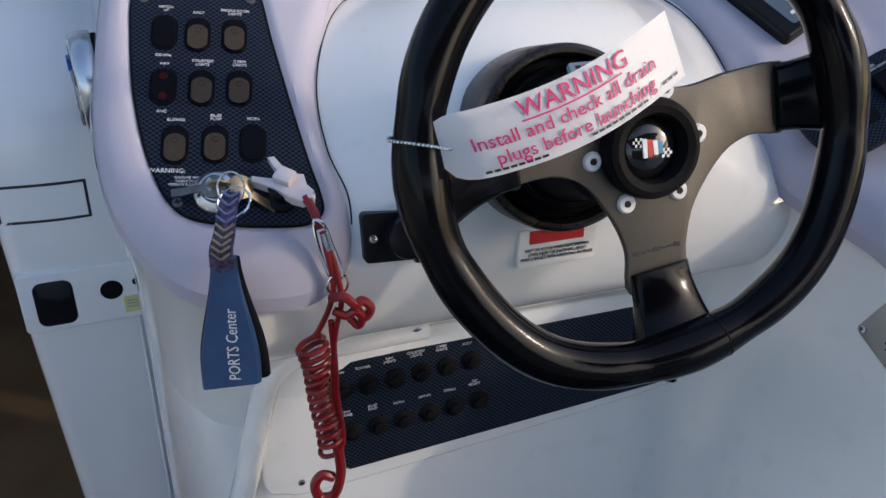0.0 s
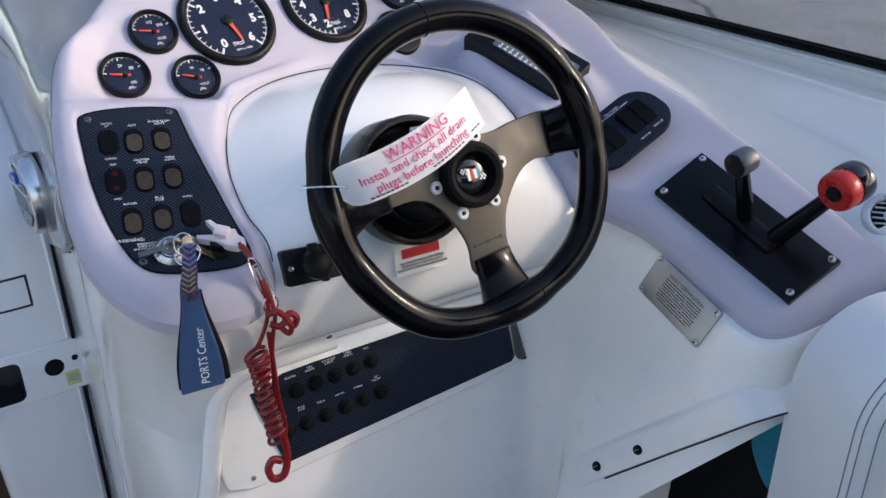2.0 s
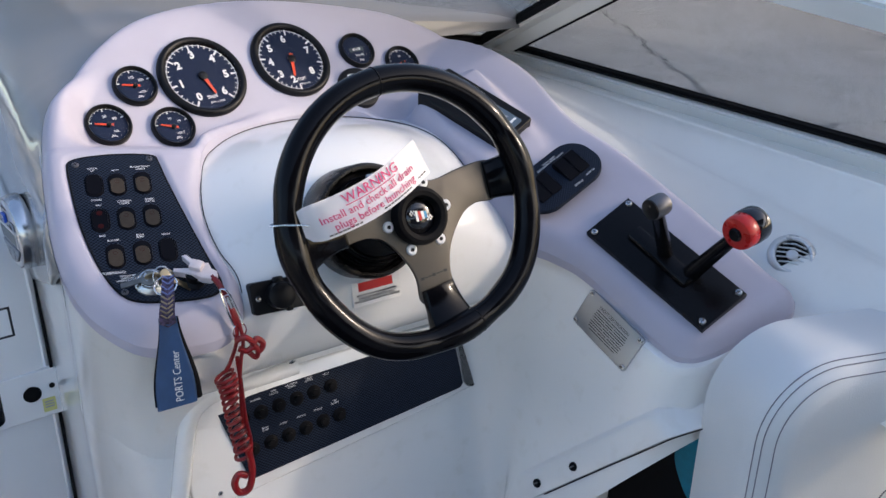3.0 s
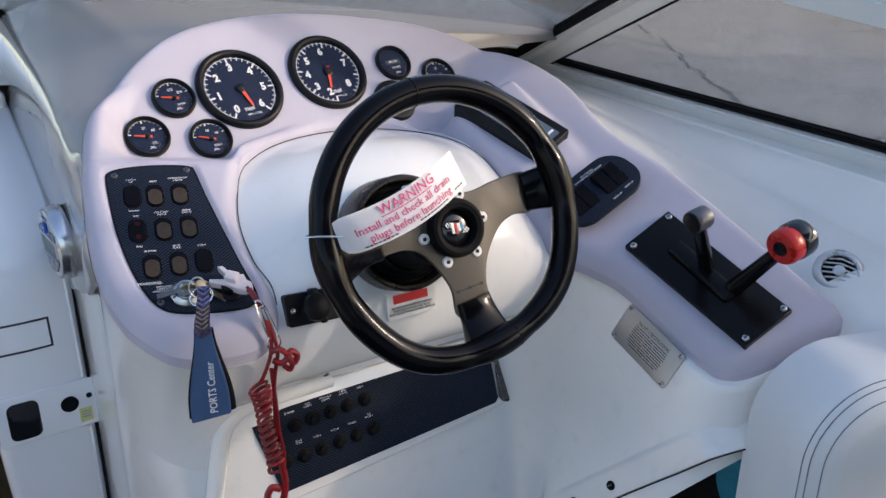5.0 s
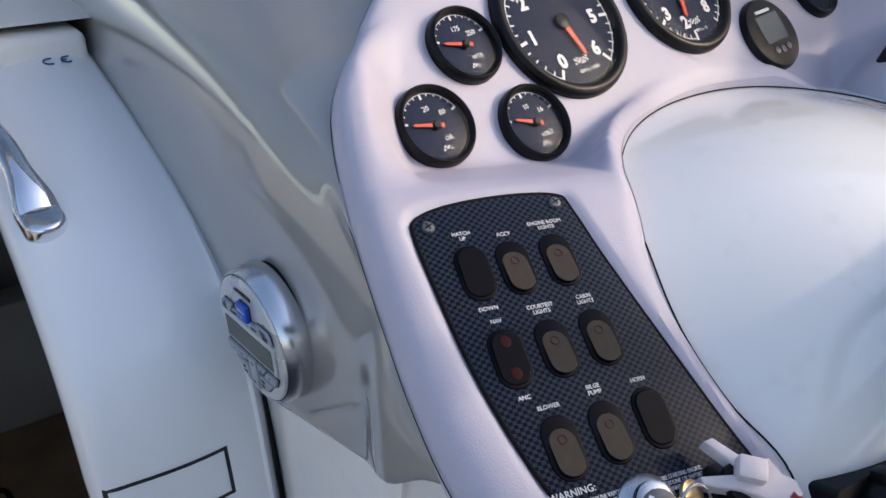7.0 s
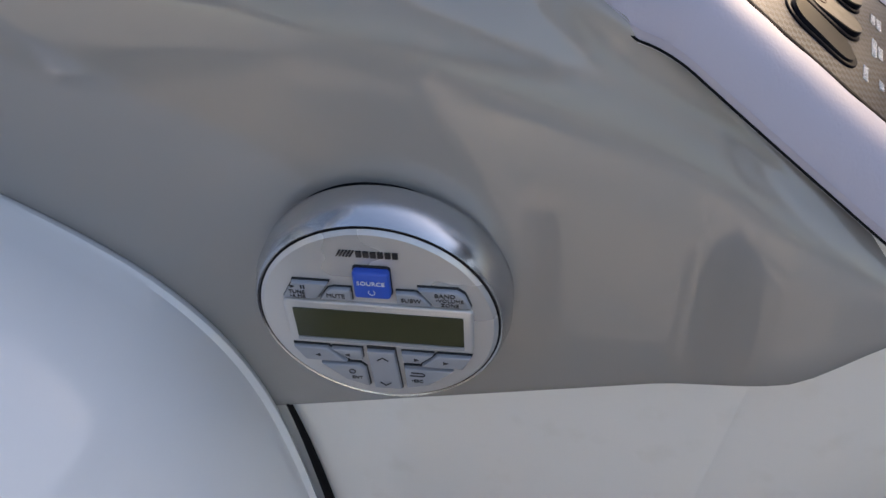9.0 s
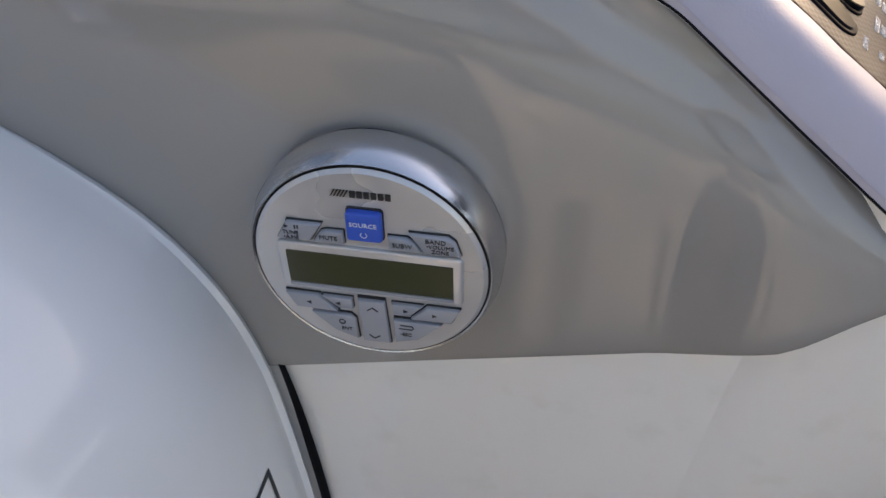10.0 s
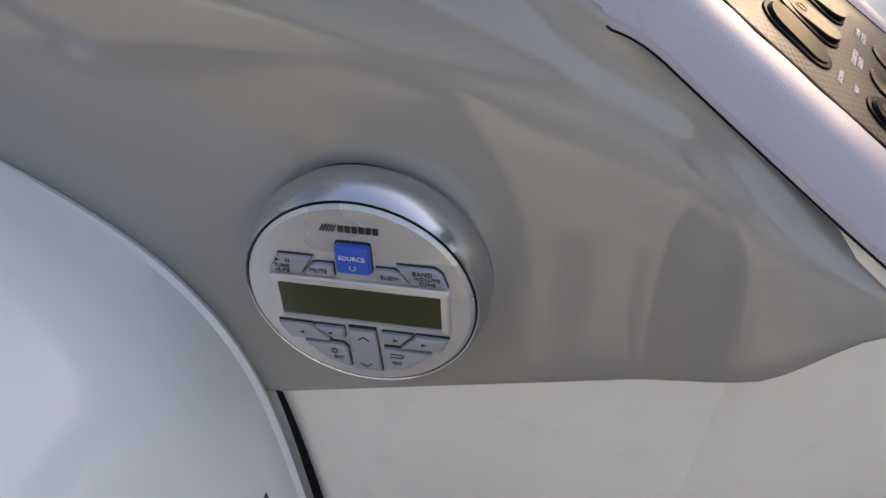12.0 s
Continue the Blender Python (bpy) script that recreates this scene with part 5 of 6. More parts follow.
part("ring", lathe([(0.0515, -0.080), (0.0525, -0.076), (0.0512, -0.0725), (0.049, -0.074)], 64, cap=False), GLOSSBLACK, sc, smooth=True, matrix=at_column)
part("ring", lathe([(0.0455, -0.068), (0.0465, -0.064), (0.0452, -0.0605), (0.043, -0.062)], 64, cap=False), GLOSSBLACK, sc, smooth=True, matrix=at_column)
plate = part("label_plate", slab(rounded_rect(0.034, 0.009, 0.002), -0.0035, 0.001, 0.0008), BUTTON, sc, "small grey embossed label plate", smooth=True, matrix=pose(-0.006, 0.050, -0.060, -38, 0, 2))
for k in range(5):
    part("print_bar", slab(rounded_rect(0.0042, 0.0026, 0.0004), 0.0008, 0.0014, shift=(-0.0108 + 0.0054 * k, 0)), BLACKINK, plate)

# warning tag on its bead chain
wt = holder("warning_tag", WHEEL @ Matrix.Translation((-0.008, 0.007, 0.036)), "curved white plastic warning tag tied to the wheel rim", "tag")
TX, TY = Vector((0.905, 0.345, 0)), Vector((-0.345, 0.905, 0))


def tag_point(u, v):
    """u runs along the tag from its hole, v across it; the strip bows away from the wheel."""
    p = Vector((-0.1335, 0.002, 0)) + TX * (u * (1 - 0.04 * u)) + TY * v
    lift = 0.006 + 0.016 * math.sin(math.pi * min(1, u / 0.155)) - 0.012 * math.exp(-(u / 0.012) ** 2)
    sag = -0.012 * math.sin(math.pi * u / 0.15)
    return Vector((p.x, p.y + sag * 0.6, lift))


bm = bmesh.new()
rows = []
for i in range(33):
    u = 0.150 * i / 32
    half = 0.0195 * min(1.0, 0.45 + 0.55 * math.sqrt(max(0.0, 1 - (1 - min(u / 0.014, 1)) ** 2)))
    rows.append([bm.verts.new(tag_point(u, half * (2 * j / 8 - 1))) for j in range(9)])
for a, b in zip(rows, rows[1:]):
    for k in range(8):
        bm.faces.new((a[k], a[k + 1], b[k + 1], b[k]))
bmesh.ops.solidify(bm, geom=list(bm.faces), thickness=0.0006)
part("tag", bm, PAPER, wt, smooth=True)


def tag_words(text, size, u, v, material, squeeze=1.0):
    ob = letters(text, size, material, wt, 0, 0, 0, align="LEFT", squeeze=1.0)
    for q in ob.data.vertices:
        w = tag_point(u + q.co.x * squeeze, v + q.co.y)
        q.co = (w.x, w.y, w.z + 0.0009 + q.co.z)
    return ob


tag_words("WARNING", 0.0140, 0.046, 0.0115, PINKINK, 1.02)
tag_words("Install and check all drain", 0.0108, 0.016, -0.0005, PINKINK, 1.06)
tag_words("plugs before launching", 0.0108, 0.026, -0.0105, PINKINK, 1.05)
ul = part("underline", slab([(0, 0), (0.062, 0), (0.062, 0.0009), (0, 0.0009)], 0, 0.0002), PINKINK, wt)
bmu = bmesh.new()
vs = [[bmu.verts.new(tag_point(0.046 + 0.063 * k / 10, 0.0050 + d) + Vector((0, 0, 0.0009))) for k in range(11)] for d in (0, 0.0009)]
for k in range(10):
    bmu.faces.new((vs[0][k], vs[0][k + 1], vs[1][k + 1], vs[1][k]))
bmu.to_mesh(ul.data)
bmu.free()
for u0, n, v in ((0.018, 8, -0.0172), (0.080, 9, -0.0168), (0.132, 3, -0.0150)):
    bmu = bmesh.new()
    for k in range(n):
        c = [tag_point(u0 + 0.0045 * k + a, v + b) + Vector((0, 0, 0.0009)) for a, b in ((0, 0), (0.0036, 0), (0.0036, 0.0014), (0, 0.0014))]
        bmu.faces.new([bmu.verts.new(q) for q in c])
    part("print_bar", bmu, BLACKINK, wt)
chain = spline([(-0.1285, 0.004, 0.006), (-0.138, 0.006, 0.004), (-0.150, 0.008, -0.004), (-0.157, 0.009, -0.016), (-0.150, 0.010, -0.030), (-0.138, 0.010, -0.034), (-0.126, 0.008, -0.028), (-0.122, 0.006, -0.014)], True, 6)
for q in chain:
    bm = bmesh.new()
    bmesh.ops.create_icosphere(bm, subdivisions=1, radius=0.0012)
    part("bead", bm, CHROME, wt, smooth=True, matrix=Matrix.Translation(q))

# ---- console fittings ----
so = holder("power_socket", axes((0.349, 0.5105, 1.314), (0.97, -0.10, 0.0), (-0.10, -0.93, 0.35)), "black twelve volt socket with round cap on a plate", "socket")
part("plate", slab(rounded_rect(0.062, 0.036, 0.004), -0.02, 0.003, 0.001), BLACK, so, smooth=True)
part("cap", lathe([(0.0155, 0.002), (0.0155, 0.012), (0.0145, 0.016), (0.011, 0.0175), (0.003, 0.018)], 36), BLACK, so, smooth=True)
part("cap_tab", box(-0.005, 0.005, 0.012, 0.021, 0.002, 0.012, 0.0015), BLACK, so, smooth=True)
part("cap_tab", box(0.004, 0.011, -0.019, -0.011, 0.004, 0.012, 0.0015), BLACK, so, smooth=True)
for x in (-0.024, 0.024):
    screw(so, x, 0.0, 0.0028, 0.0032)
rl = holder("warning_label", axes((0.470, 0.4995, 1.293), (1, -0.02, 0.0), (0.0, -0.985, 0.17)), "red and white propeller warning label", "label")
part("paper", slab(rounded_rect(0.066, 0.030, 0.001), -0.004, 0.0005, shift=(0.0, 0.0)), WHITESTICK, rl)
part("red_band", slab(rounded_rect(0.047, 0.0105, 0.0004), 0.0005, 0.0009, shift=(-0.001, 0.0085)), REDSTICK, rl)
letters("SHUT OFF MOTOR WHEN NEAR SWIMMERS.\nSEVERE INJURY OR DEATH WILL RESULT\nFROM CONTACT WITH A ROTATING PROPELLER.", 0.0038, BLACKINK, rl, 0.0, -0.0055, 0.0008, squeeze=0.74)

# fuse panel
F_FRAME = axes((0.459, 0.544, 1.097), (1, 0, 0), (-0.027, -0.97, 0.24))
fu = holder("fuse_panel", F_FRAME, "carbon-look breaker panel in a white moulded frame", "fuse panel")
FRAME_OUT = [(-0.202, 0.084), (-0.182, 0.091), (0.144, 0.090), (0.162, 0.084), (0.1690, 0.066), (0.1745, -0.004), (0.167, -0.0175), (-0.148, -0.046), (-0.205, -0.044), (-0.222, -0.030), (-0.217, 0.030)]
part("frame", slab([(p.x, p.y) for p in spline(FRAME_OUT, per=5)], -0.06, 0.007, 0.0025, 3), GEL, fu, "white moulded frame", smooth=True)
part("plate", slab([(-0.180, 0.072), (0.157, 0.076), (0.163, 0.070), (0.170, -0.004), (0.165, -0.0100), (-0.147, -0.031), (-0.153, -0.027)], 0.005, 0.0095, 0.0006), CARBON, fu, smooth=True)
TOPS = ["IGNITION", "BLOWER", "NAV\nLIGHTS", "COURTESY\nLIGHTS", "CABIN\nLIGHTS", "ACCY"]
LOWS = ["TRIM\nPLANES", "BILGE\nPUMP", "HORN", "HATCH", "STEREO", "12V\nRECEPT"]
for row, (names, y0, x0) in enumerate(((TOPS, 0.047, -0.149), (LOWS, 0.006, -0.143))):
    for k, nm in enumerate(names):
        x, y = x0 + 0.0238 * k, y0 + 0.0012 * k
        b = part("breaker", lathe([(0.0092, 0.0), (0.0092, 0.0015), (0.0078, 0.0024), (0.0066, 0.0034), (0.005, 0.0040)], 24), SOFTBLACK, fu, smooth=True, matrix=Matrix.Translation((x, y, 0.0092)))
        part("button", lathe([(0.0048, 0.0035), (0.0046, 0.0065), (0.003, 0.0070)], 16), SOFTBLACK, b, smooth=True)
        letters(nm, 0.0033, INK, fu, x - 0.004, y + (0.017 if "\n" not in nm else 0.0185), 0.0098)
for x, y in ((-0.19, -0.035), (0.178, 0.07)):
    screw(fu, x, y, 0.0065, 0.0032)
for x, z in ((0.365, 1.219), (0.592, 1.221)):
    sw1 = holder("lip_screw", axes((x, 0.5205, z), (1, 0, 0), (0, -0.75, -0.66)), "small steel screw in the pod lip", "screw", group="pod lip screws")
    part("head", lathe([(0.004, 0), (0.004, 0.001), (0.002, 0.002)], 14), STEEL, sw1, smooth=True)

# certification plate
yc = holder("certification_plate", axes((0.7275, 0.361, 1.2245), (-0.01, -0.093, -0.027), (-0.952, -0.033, 0.305)), "brushed metal yacht certification plate with four screws", "plate")
part("plate", slab(rounded_rect(0.104, 0.052, 0.004), -0.003, 0.0012, 0.0004), BRUSHED, yc, smooth=True)
letters("YACHT CERTIFICATION", 0.0066, BLACKINK, yc, 0.002, 0.0150, 0.0013, squeeze=0.80)
for k, widths in enumerate(((26, 30), (34, 22), (20, 14, 22), (30, 28), (18, 36), (24, 12, 20), (32, 24), (16, 26, 12), (28, 20))):
    x = -sum(widths) / 2000 - 0.001 * (len(widths) - 1)
    for w in widths:
        part("print_bar", slab(rounded_rect(w / 1000, 0.0011, 0.0003), 0.0012, 0.0014, shift=(0.002 + x + w / 2000, 0.0100 - 0.0033 * k)), BLACKINK, yc)
        x += w / 1000 + 0.002
for x, y in ((-0.047, 0.0215), (0.047, 0.0215), (-0.047, -0.0215), (0.047, -0.0215)):
    screw(yc, x, y, 0.001, 0.0038)

# throttle and shift control
th = holder("engine_control", T_FRAME, "black engine control plate with shift and red throttle levers", "throttle")
part("plate", slab([(-0.046, 0.098), (0.031, 0.104), (0.038, -0.098), (-0.036, -0.100)], -0.004, 0.0075, 0.0015), PLATEBLACK, th, smooth=True)
for x, y in ((-0.039, 0.0905), (0.0245, 0.096), (0.0315, -0.0905), (-0.029, -0.0920)):
    screw(th, x, y, 0.0072, 0.0045)
part("shift_boot", box(-0.014, 0.010, -0.045, 0.058, 0.005, 0.015, 0.005, 3), PLATEBLACK, th, smooth=True)
inv = T_FRAME.inverted()
k1, k2 = inv @ Vector((0.730, 0.309, 1.404)), inv @ Vector((0.795, 0.237, 1.384))


def lever(foot, knob, w, mat):
    d = Vector(knob) - Vector(foot)
    z = d.normalized()
    m = Matrix((z.orthogonal().normalized(), z.cross(z.orthogonal().normalized()), z)).transposed().to_4x4()
    n = 8
    rows = [Vector(foot) + d * k / n for k in range(n + 1)]
    return part("lever", tube(rows, [w * (1.15 - 0.3 * k / n) for k in range(n + 1)], 10), mat, th, smooth=True)


lever((0.004, 0.005, 0.008), k1, 0.0085, PLATEBLACK)
lever((0.006, -0.035, 0.008), k2, 0.0095, PLATEBLACK)
aim = inv.to_3x3() @ Vector((-0.974, 0.03, -0.22))
def knob_frame(c):
    z = aim.normalized()
    x = Vector((0, 0, 1)).cross(z).normalized()
    m = Matrix((x, z.cross(x), z)).transposed().to_4x4()
    m.translation = c
    return m
knob = part("shift_knob", lathe([(0.0100, -0.013), (0.0128, -0.0115), (0.0135, -0.009), (0.0135, 0.008), (0.0120, 0.0105), (0.006, 0.0108)], 32), KNOBGREY, th, "grey metal shift knob", smooth=True, matrix=knob_frame(k1))
part("end_cap", lathe([(0.0126, 0.0085), (0.0124, 0.0112), (0.0105, 0.0122), (0.003, 0.0122)], 32), BLACK, knob, "black end cap", smooth=True)
tk = part("throttle_knob", lathe([(0.0190, -0.006), (0.0205, -0.004), (0.0205, 0.008), (0.0190, 0.0115), (0.0165, 0.0125), (0.004, 0.0128)], 40), REDPLAST, th, "red throttle knob", smooth=True, matrix=knob_frame(k2))
part("knob_cap", lathe([(0.0185, -0.026), (0.0212, -0.0235), (0.0218, -0.021), (0.0218, -0.0065), (0.0205, -0.0048)], 40), GLOSSBLACK, tk, smooth=True)
part("lever_end", lathe([(0.0085, 0.008), (0.0085, 0.0135), (0.0070, 0.0155), (0.002, 0.0158)], 20), PLATEBLACK, tk, "black lever end", smooth=True)

# speaker vent on the side deck
vt = holder("tweeter", axes((0.953, 0.2615, 1.3075), (0.3, -0.95, 0.1), (-0.60, -0.42, 0.68)) @ Matrix.Diagonal((0.80, 0.80, 0.80, 1)), "small silver round tweeter with a slotted grille", "speaker")
part("rim", lathe([(0.038, -0.02), (0.038, 0.002), (0.036, 0.006), (0.030, 0.009), (0.0265, 0.008), (0.025, 0.004)], 44), SILVER, vt, smooth=True)
part("cone", lathe([(0.0252, 0.003), (0.0252, 0.005), (0.001, 0.0048)], 30), SOFTBLACK, vt)
for k in range(5):
    y = -0.016 + 0.008 * k
    w = math.sqrt(0.0245 ** 2 - y * y)
    part("slat", tube([(-w, y, 0.006), (0, y + 0.003, 0.0085), (w, y, 0.006)], 0.0014, 6), SILVER, vt, smooth=True)
part("dome", lathe([(0.0095, 0.006), (0.0085, 0.009), (0.004, 0.0105)], 20), SILVER, vt, smooth=True)

# ---- marine stereo ----
rd = holder("stereo", axes((0.1358, 0.8078, 1.3432), (0.082, -0.997, 0), (-0.989, -0.081, -0.045)) @ Matrix.Diagonal((1.035, 1.035, 1.035, 1)), "round silver marine stereo with green display and blue source button", "stereo")
part("bezel", lathe([(0.0440, -0.0165), (0.0455, -0.0160), (0.0462, -0.0145), (0.0462, -0.006), (0.0442, 0.0005), (0.0432, 0.002), (0.0424, 0.0015)], 64, cap=False), BEZEL, rd, "polished silver bezel", smooth=True, matrix=Matrix.Translation((-0.0020, -0.0055, 0)))
# black ring drawn for the dark gap behind the bezel
part("gasket", lathe([(0.0432, -0.034), (0.0432, -0.0158), (0.042, -0.0158)], 64, cap=False), SOFTBLACK, rd, "black ring standing in for the dark gap behind the bezel", smooth=True, matrix=Matrix.Translation((-0.0020, -0.0055, 0)))
part("gap_ring", lathe([(0.0425, 0.0012), (0.0425, 0.0018), (0.0418, 0.0018)], 64, cap=False), BLACK, rd, matrix=Matrix.Translation((-0.0020, -0.0055, 0)))
part("face", lathe([(0.0419, -0.002), (0.0419, 0.002), (0.0405, 0.0032), (0.001, 0.0036)], 64, cap=False), SILVER, rd, smooth=True, matrix=Matrix.Translation((-0.0020, -0.0055, 0)))
def pad_key(name, outline, mat, z1=0.0058, lab=""):
    cx, cy = (sum(p[k] for p in outline) / len(outline) for k in (0, 1))
    gap = part("button_gap", slab([(cx + (p[0] - cx) * 1.05, cy + (p[1] - cy) * 1.10) for p in outline], 0.002, 0.0041), BLACKINK, rd)
    key_top = part(name, slab(outline, 0.002, z1, 0.0009), mat, rd, lab, smooth=True)
    if name == "source_button":
        gap.matrix_basis = Matrix.Translation((-0.0017, 0.0155, 0))
    return key_top
part("display_frame", slab(rounded_rect(0.066, 0.0215, 0.002), 0.003, 0.0050, 0.001, shift=(-0.0015, -0.006)), SILVER, rd, smooth=True)
part("display", slab(rounded_rect(0.0595, 0.0145, 0.0005), 0.0046, 0.0053, shift=(-0.0015, -0.006)), LCD, rd, "dark green display")
part("display_sill", slab([(-0.0313, -0.0135), (0.0283, -0.0135), (0.0283, -0.0148), (-0.0313, -0.0148)], 0.0046, 0.0056), BUTTON, rd)
blue_key = pad_key("source_button", rounded_rect(0.0122, 0.0118, 0.0012), BLUEKEY, 0.0068, "blue source button")

blue_key.matrix_basis = Matrix.Translation((-0.0017, 0.0155, 0))
letters("SOURCE", 0.0025, INK, rd, -0.0017, 0.0168, 0.0069)
part("power_mark", tube([(-0.0017 + 0.0011 * math.cos(a), 0.0128 + 0.0011 * math.sin(a), 0.0069) for a in np.linspace(2.2, 7.2, 12)], 0.00015, 6), INK, rd)
pad_key("button", [(-0.0335, 0.0065), (-0.030, 0.0125), (-0.0295, 0.0140), (-0.0170, 0.0140), (-0.0215, 0.0065)], BUTTON)
pad_key("button", [(-0.0205, 0.0065), (-0.0175, 0.0110), (-0.0155, 0.0118), (-0.0095, 0.0118), (-0.0095, 0.0065)], BUTTON)
pad_key("button", [(0.0060, 0.0065), (0.0060, 0.0118), (0.0125, 0.0118), (0.0150, 0.0105), (0.0175, 0.0065)], BUTTON)
pad_key("button", [(0.0185, 0.0065), (0.0135, 0.0140), (0.0265, 0.0140), (0.0290, 0.0120), (0.0308, 0.0065)], BUTTON)
letters("MUTE", 0.0025, BLACKINK, rd, -0.0147, 0.0090, 0.0059)
letters("SUBW", 0.0025, BLACKINK, rd, 0.0110, 0.0090, 0.0059)
letters("BAND", 0.0026, BLACKINK, rd, 0.0225, 0.0122, 0.0059)
letters("•VOLUME\nZONE", 0.0022, BLACKINK, rd, 0.0240, 0.0090, 0.0059)
letters("TUNE\n•A.ME", 0.0022, BLACKINK, rd, -0.0280, 0.0088, 0.0059)
part("play_mark", slab([(-0.0300, 0.0116), (-0.0300, 0.0132), (-0.0285, 0.0124)], 0.0058, 0.006), BLACKINK, rd)
for k in range(2):
    part("pause_mark", slab(rounded_rect(0.0005, 0.0016, 0.0001), 0.0058, 0.006, shift=(-0.0262 + 0.001 * k, 0.0124)), BLACKINK, rd)
pad_key("button", [(-0.0340, -0.0190), (-0.0215, -0.0190), (-0.0150, -0.0260), (-0.0305, -0.0260)], BUTTON)
pad_key("button", [(-0.0200, -0.0190), (-0.0090, -0.0190), (-0.0090, -0.0240), (-0.0145, -0.0240)], BUTTON)
pad_key("button", [(-0.0070, -0.0190), (0.0030, -0.0190), (0.0042, -0.0395), (-0.0060, -0.0398)], BUTTON)
pad_key("button", [(0.0055, -0.0190), (0.0170, -0.0190), (0.0120, -0.0240), (0.0060, -0.0240)], BUTTON)
pad_key("button", [(0.0185, -0.0190), (0.0305, -0.0190), (0.0275, -0.0255), (0.0125, -0.0255)], BUTTON)
pad_key("button", [(-0.0250, -0.0275), (-0.0105, -0.0275), (-0.0085, -0.0295), (-0.0080, -0.0390), (-0.0165, -0.0360)], BUTTON)
pad_key("button", [(0.0060, -0.0270), (0.0240, -0.0270), (0.0150, -0.0360), (0.0062, -0.0385)], BUTTON)
for x, y, d in ((-0.0255, -0.0225, -1), (-0.0145, -0.0215, -1), (0.0110, -0.0215, 1), (0.0215, -0.0222, 1)):
    part("arrow_mark", slab([(x - 0.001 * d, y + 0.0008), (x - 0.001 * d, y - 0.0008), (x + 0.0008 * d, y)], 0.0058, 0.006), BLACKINK, rd)
for y, d in ((-0.0225, 1), (-0.0365, -1)):
    part("chevron_mark", tube([(-0.0035, y - 0.0008 * d, 0.006), (-0.0015, y + 0.0008 * d, 0.006), (0.0005, y - 0.0008 * d, 0.006)], 0.00025, 6), BLACKINK, rd)
part("search_mark", tube([(-0.0135 + 0.0011 * math.cos(a), -0.0305 + 0.0011 * math.sin(a), 0.006) for a in np.linspace(0, 6.28, 13)], 0.00022, 6), BLACKINK, rd)
letters("ENT", 0.0022, BLACKINK, rd, -0.0120, -0.0340, 0.0059)
letters("•ESC", 0.0022, BLACKINK, rd, 0.0105, -0.0335, 0.0059)
part("return_mark", tube([(0.0080, -0.0305, 0.006), (0.0130, -0.0305, 0.006), (0.0135, -0.0296, 0.006), (0.0128, -0.0288, 0.006), (0.0085, -0.0288, 0.006)], 0.00022, 6), BLACKINK, rd)
for k in range(5):
    part("brand_stripe", slab([(-0.0130 + 0.0011 * k, 0.0258), (-0.0124 + 0.0011 * k, 0.0258), (-0.0110 + 0.0011 * k, 0.0283), (-0.0116 + 0.0011 * k, 0.0283)], 0.0034, 0.0040), BLACKINK, rd)
for k in range(6):
    part("brand_block", slab([(-0.0062 + 0.0024 * k, 0.0258), (-0.0044 + 0.0024 * k, 0.0258), (-0.0044 + 0.0024 * k, 0.0282), (-0.0062 + 0.0024 * k, 0.0282)], 0.0034, 0.0040), BLACKINK, rd)

# ---- seat and footwell ----
st2 = holder("helm_seat", axes((1.004, 0.014, 0.860), (0.944, -0.33, 0), (-0.33, -0.944, 0)), "white vinyl helm seat back with double stitching", "seat")
seat_w, seat_h = 0.62, 0.84
part("back", slab(rounded_rect(seat_w, seat_h, 0.095, 12), -0.11, 0.0, 0.040, 8), SEATVINYL, st2, smooth=True)


def seam_line(inset, r=0.0007):
    sink = 0.040 - math.sqrt(max(0.0, 0.040 ** 2 - max(0.0, 0.040 - inset) ** 2))
    return tube([(x, y, 0.0003 - sink) for x, y in rounded_rect(seat_w - 2 * inset, seat_h - 2 * inset, 0.095 - inset, 12)], r, 6, True)


for inset in (0.0045, 0.0085, 0.018):
    part("seam", seam_line(inset), THREAD, st2, "grey stitched seam")
part("panel_seam", tube([(x + 0.060, y + 0.0, 0.0003) for x, y in rounded_rect(0.40, 0.50, 0.03, 6)], 0.0009, 6, True), THREAD, st2)
part("pedestal", lathe([(0.12, -0.915), (0.12, -0.895), (0.05, -0.80), (0.05, -0.40)], 28), STEEL, st2, smooth=True, matrix=pose(0, 0, -0.02, -90, 0, 0))
fl = holder("flange_strip", axes((0.682, 0.3205, 1.0725), (0.048, -0.131, 0.137), (-0.952, -0.033, 0.305)), "white bolted joint strip along the console foot", "trim")
console_tree = BVHTree.FromPolygons([v.co for v in console.data.vertices], [f.vertices for f in console.data.polygons])


def on_console(s, v):
    """How far the console's face stands from the strip's plane at a place on it."""
    m = fl.matrix_basis
    hit = console_tree.ray_cast(m @ Vector((s, v, 0.08)), (m.to_3x3() @ Vector((0, 0, -1))).normalized(), 0.16)[0]
    return (m.inverted() @ hit).z if hit is not None else -0.004


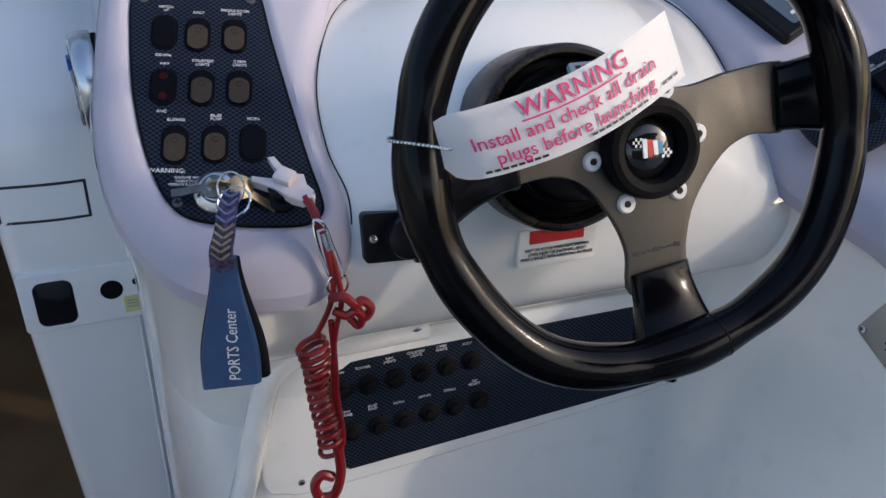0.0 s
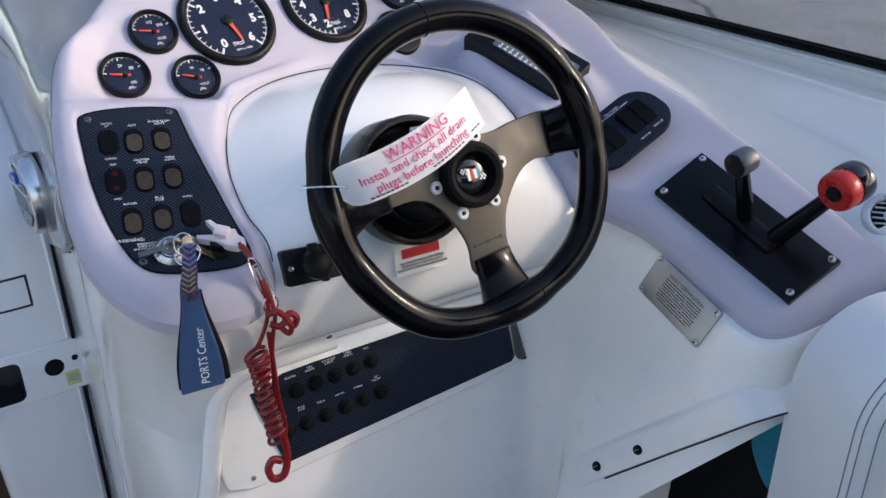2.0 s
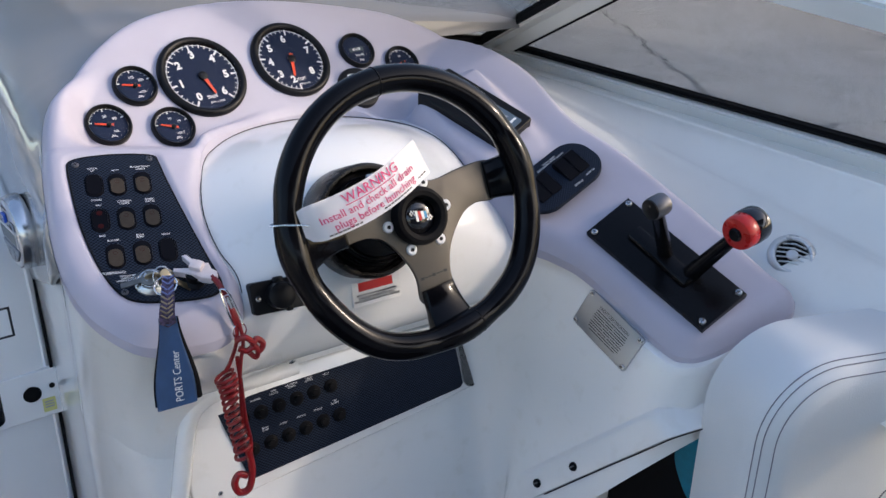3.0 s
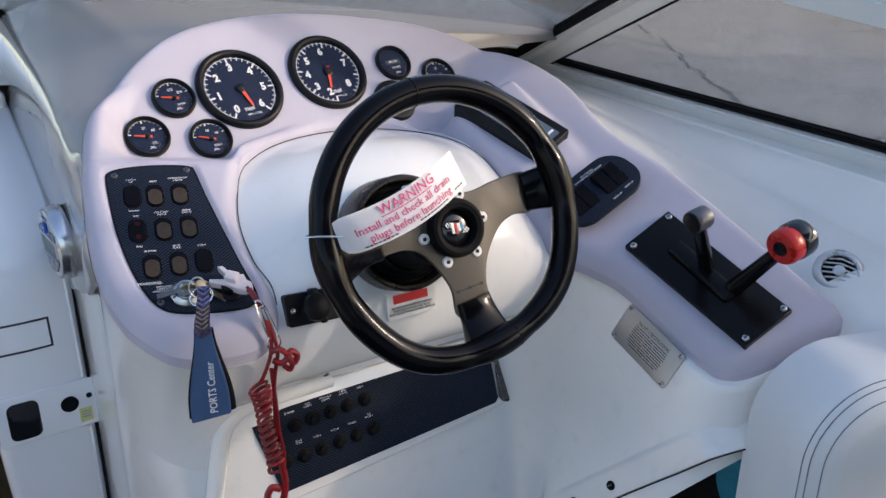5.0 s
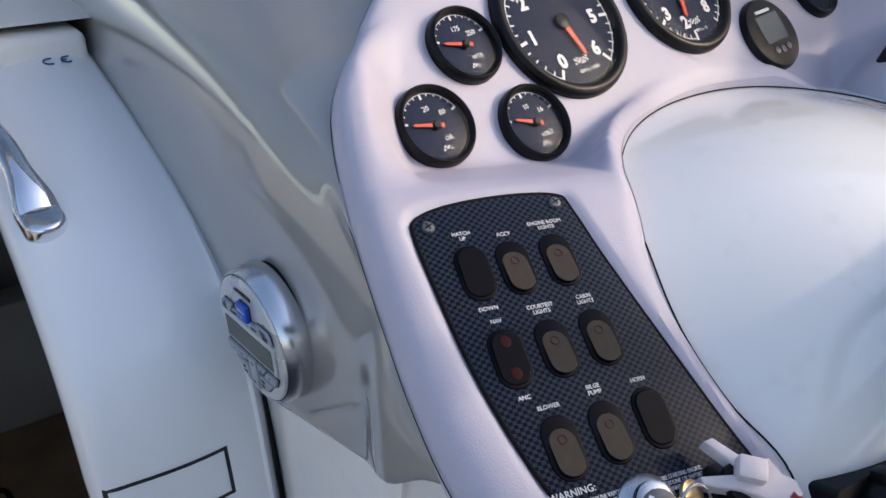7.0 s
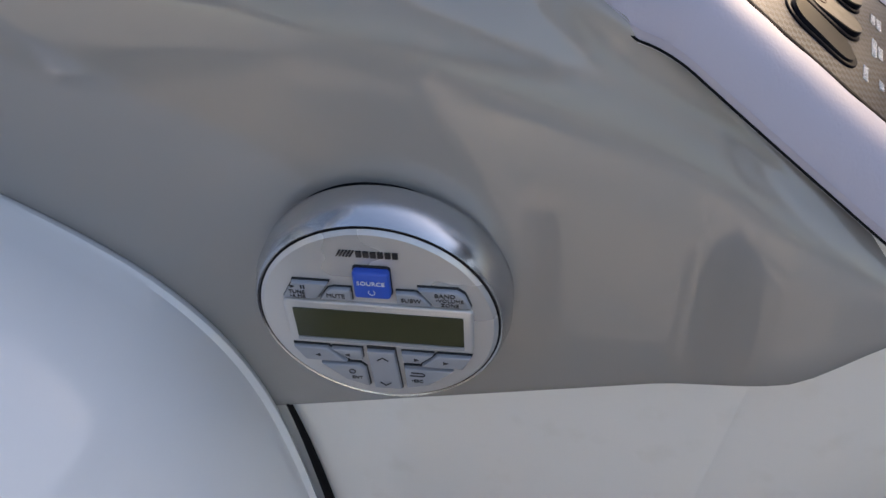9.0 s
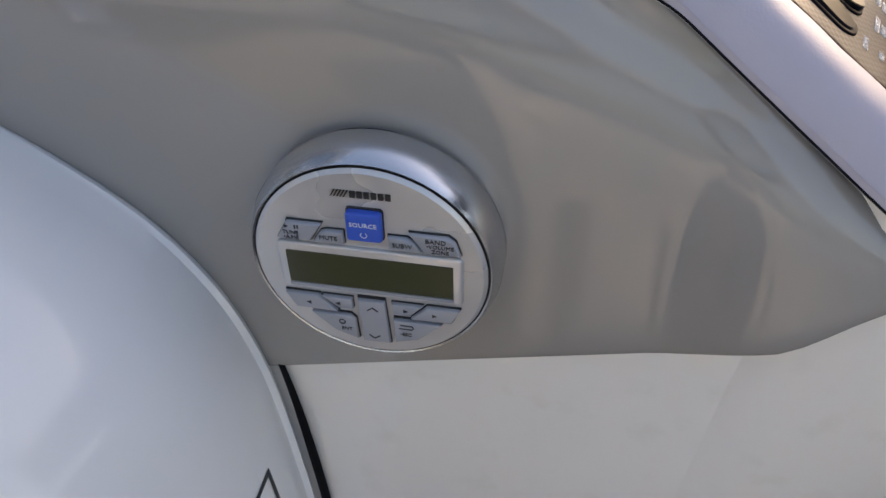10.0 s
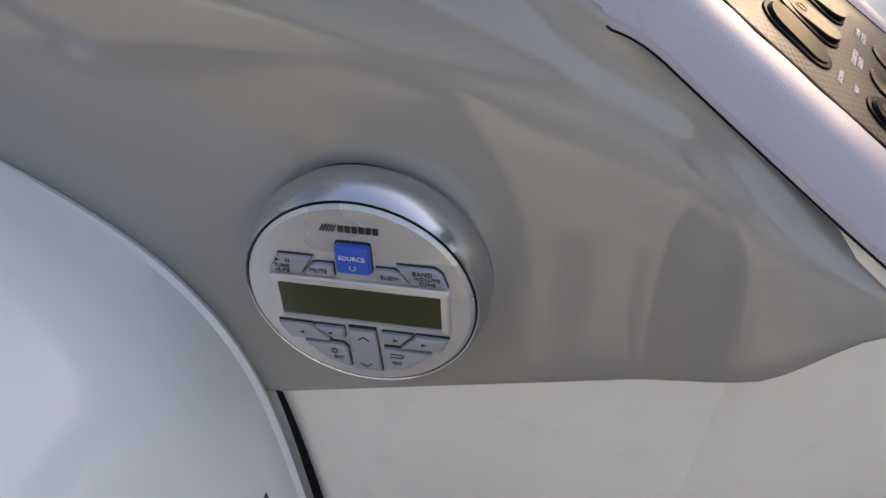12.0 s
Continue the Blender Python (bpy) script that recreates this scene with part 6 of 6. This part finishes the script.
STRIP = ((0.0235, 0.0002), (0.0205, 0.0012), (0.0180, 0.0032), (0.0150, 0.0040), (0.0, 0.0040), (-0.0130, 0.0040), (-0.0150, 0.0032), (-0.0156, 0.0004))
rows = []
for k in range(33):
    s = -0.16 + 0.32 * k / 32
    ends = smooth01((s + 0.16) / 0.07)
    back = 0.055 * smooth01((s - 0.105) / 0.06)
    rows.append([(s, v, max(on_console(s, v), -0.006) + h * ends - 0.0005 * (1 - ends) - back) for v, h in STRIP])
part("strip", sheet(rows), GEL, fl, smooth=True)
part("joint", tube([(r[0][0], -0.0166, r[-1][2] + 0.0002) for r in rows[6:]], 0.0009, 6), SOFTBLACK, fl, "thin dark joint line")
for x in (0.097, -0.035, -0.103):
    b = part("bolt", lathe([(0.0060, -0.002), (0.0060, 0.0015), (0.005, 0.0033), (0.003, 0.0036)], 16), SOFTBLACK, fl, "dark bolt head", smooth=True, matrix=Matrix.Translation((x, 0.0, on_console(x, 0) + 0.004)))
    part("slot", box(-0.004, 0.004, -0.0008, 0.0008, 0.0030, 0.0040), KNOBGREY, b)
tagged(part("footwell_panel", box(0.822, 0.834, 0.05, 0.75, 0.0, 1.06, 0.003), GEL_DULL, smooth=True), "white footwell side panel under the throttle arm", "panel", kind="structure")
upright = Matrix(((0, 0, 1, 0), (1, 0, 0, 0), (0, 1, 0, 0), (0, 0, 0, 1)))
# black slab drawn in place of the dark opening in the footwell panel
bag = [(0.368, 0.60), (0.374, 0.88), (0.362, 0.950), (0.335, 1.000), (0.285, 1.058), (0.246, 1.088), (0.215, 1.08), (0.20, 1.02), (0.20, 0.60)]
bg = tagged(part("dark_opening", slab([(p.x, p.y) for p in spline(bag, per=4)], 0.778, 0.815, 0.006), SOFTBLACK, smooth=True, matrix=Matrix()), "black slab standing in for the dark opening in the footwell panel", "bag")
bg.matrix_basis = Matrix.Translation((0, 0, 0.03)) @ upright
rag = [(0.266, 1.045), (0.240, 1.080), (0.20, 1.09), (0.205, 1.02), (0.225, 0.992), (0.245, 1.000)]
tw = tagged(part("towel", slab([(p.x, p.y) for p in spline(rag, per=5)], -0.777, -0.768, 0.003), TEAL, smooth=True), "teal cloth lying at the dark opening", "towel")
tw.matrix_basis = Matrix.Translation((0, 0, 0.03)) @ Matrix(((0, 0, -1, 0), (1, 0, 0, 0), (0, 1, 0, 0), (0, 0, 0, 1)))
hk = holder("cabin_hook", Matrix.Translation((-0.065, 1.80, 0.5)), "thin dark bent metal hook on the cabin sole", "hook")
part("hook", tube(spline([(0, 0.06, 0.006), (0.005, 0.02, 0.03), (0.03, 0.0, 0.035), (0.03, -0.06, 0.01), (-0.01, -0.09, 0.006)], False, 5), 0.006, 8), BLACK, hk, smooth=True)
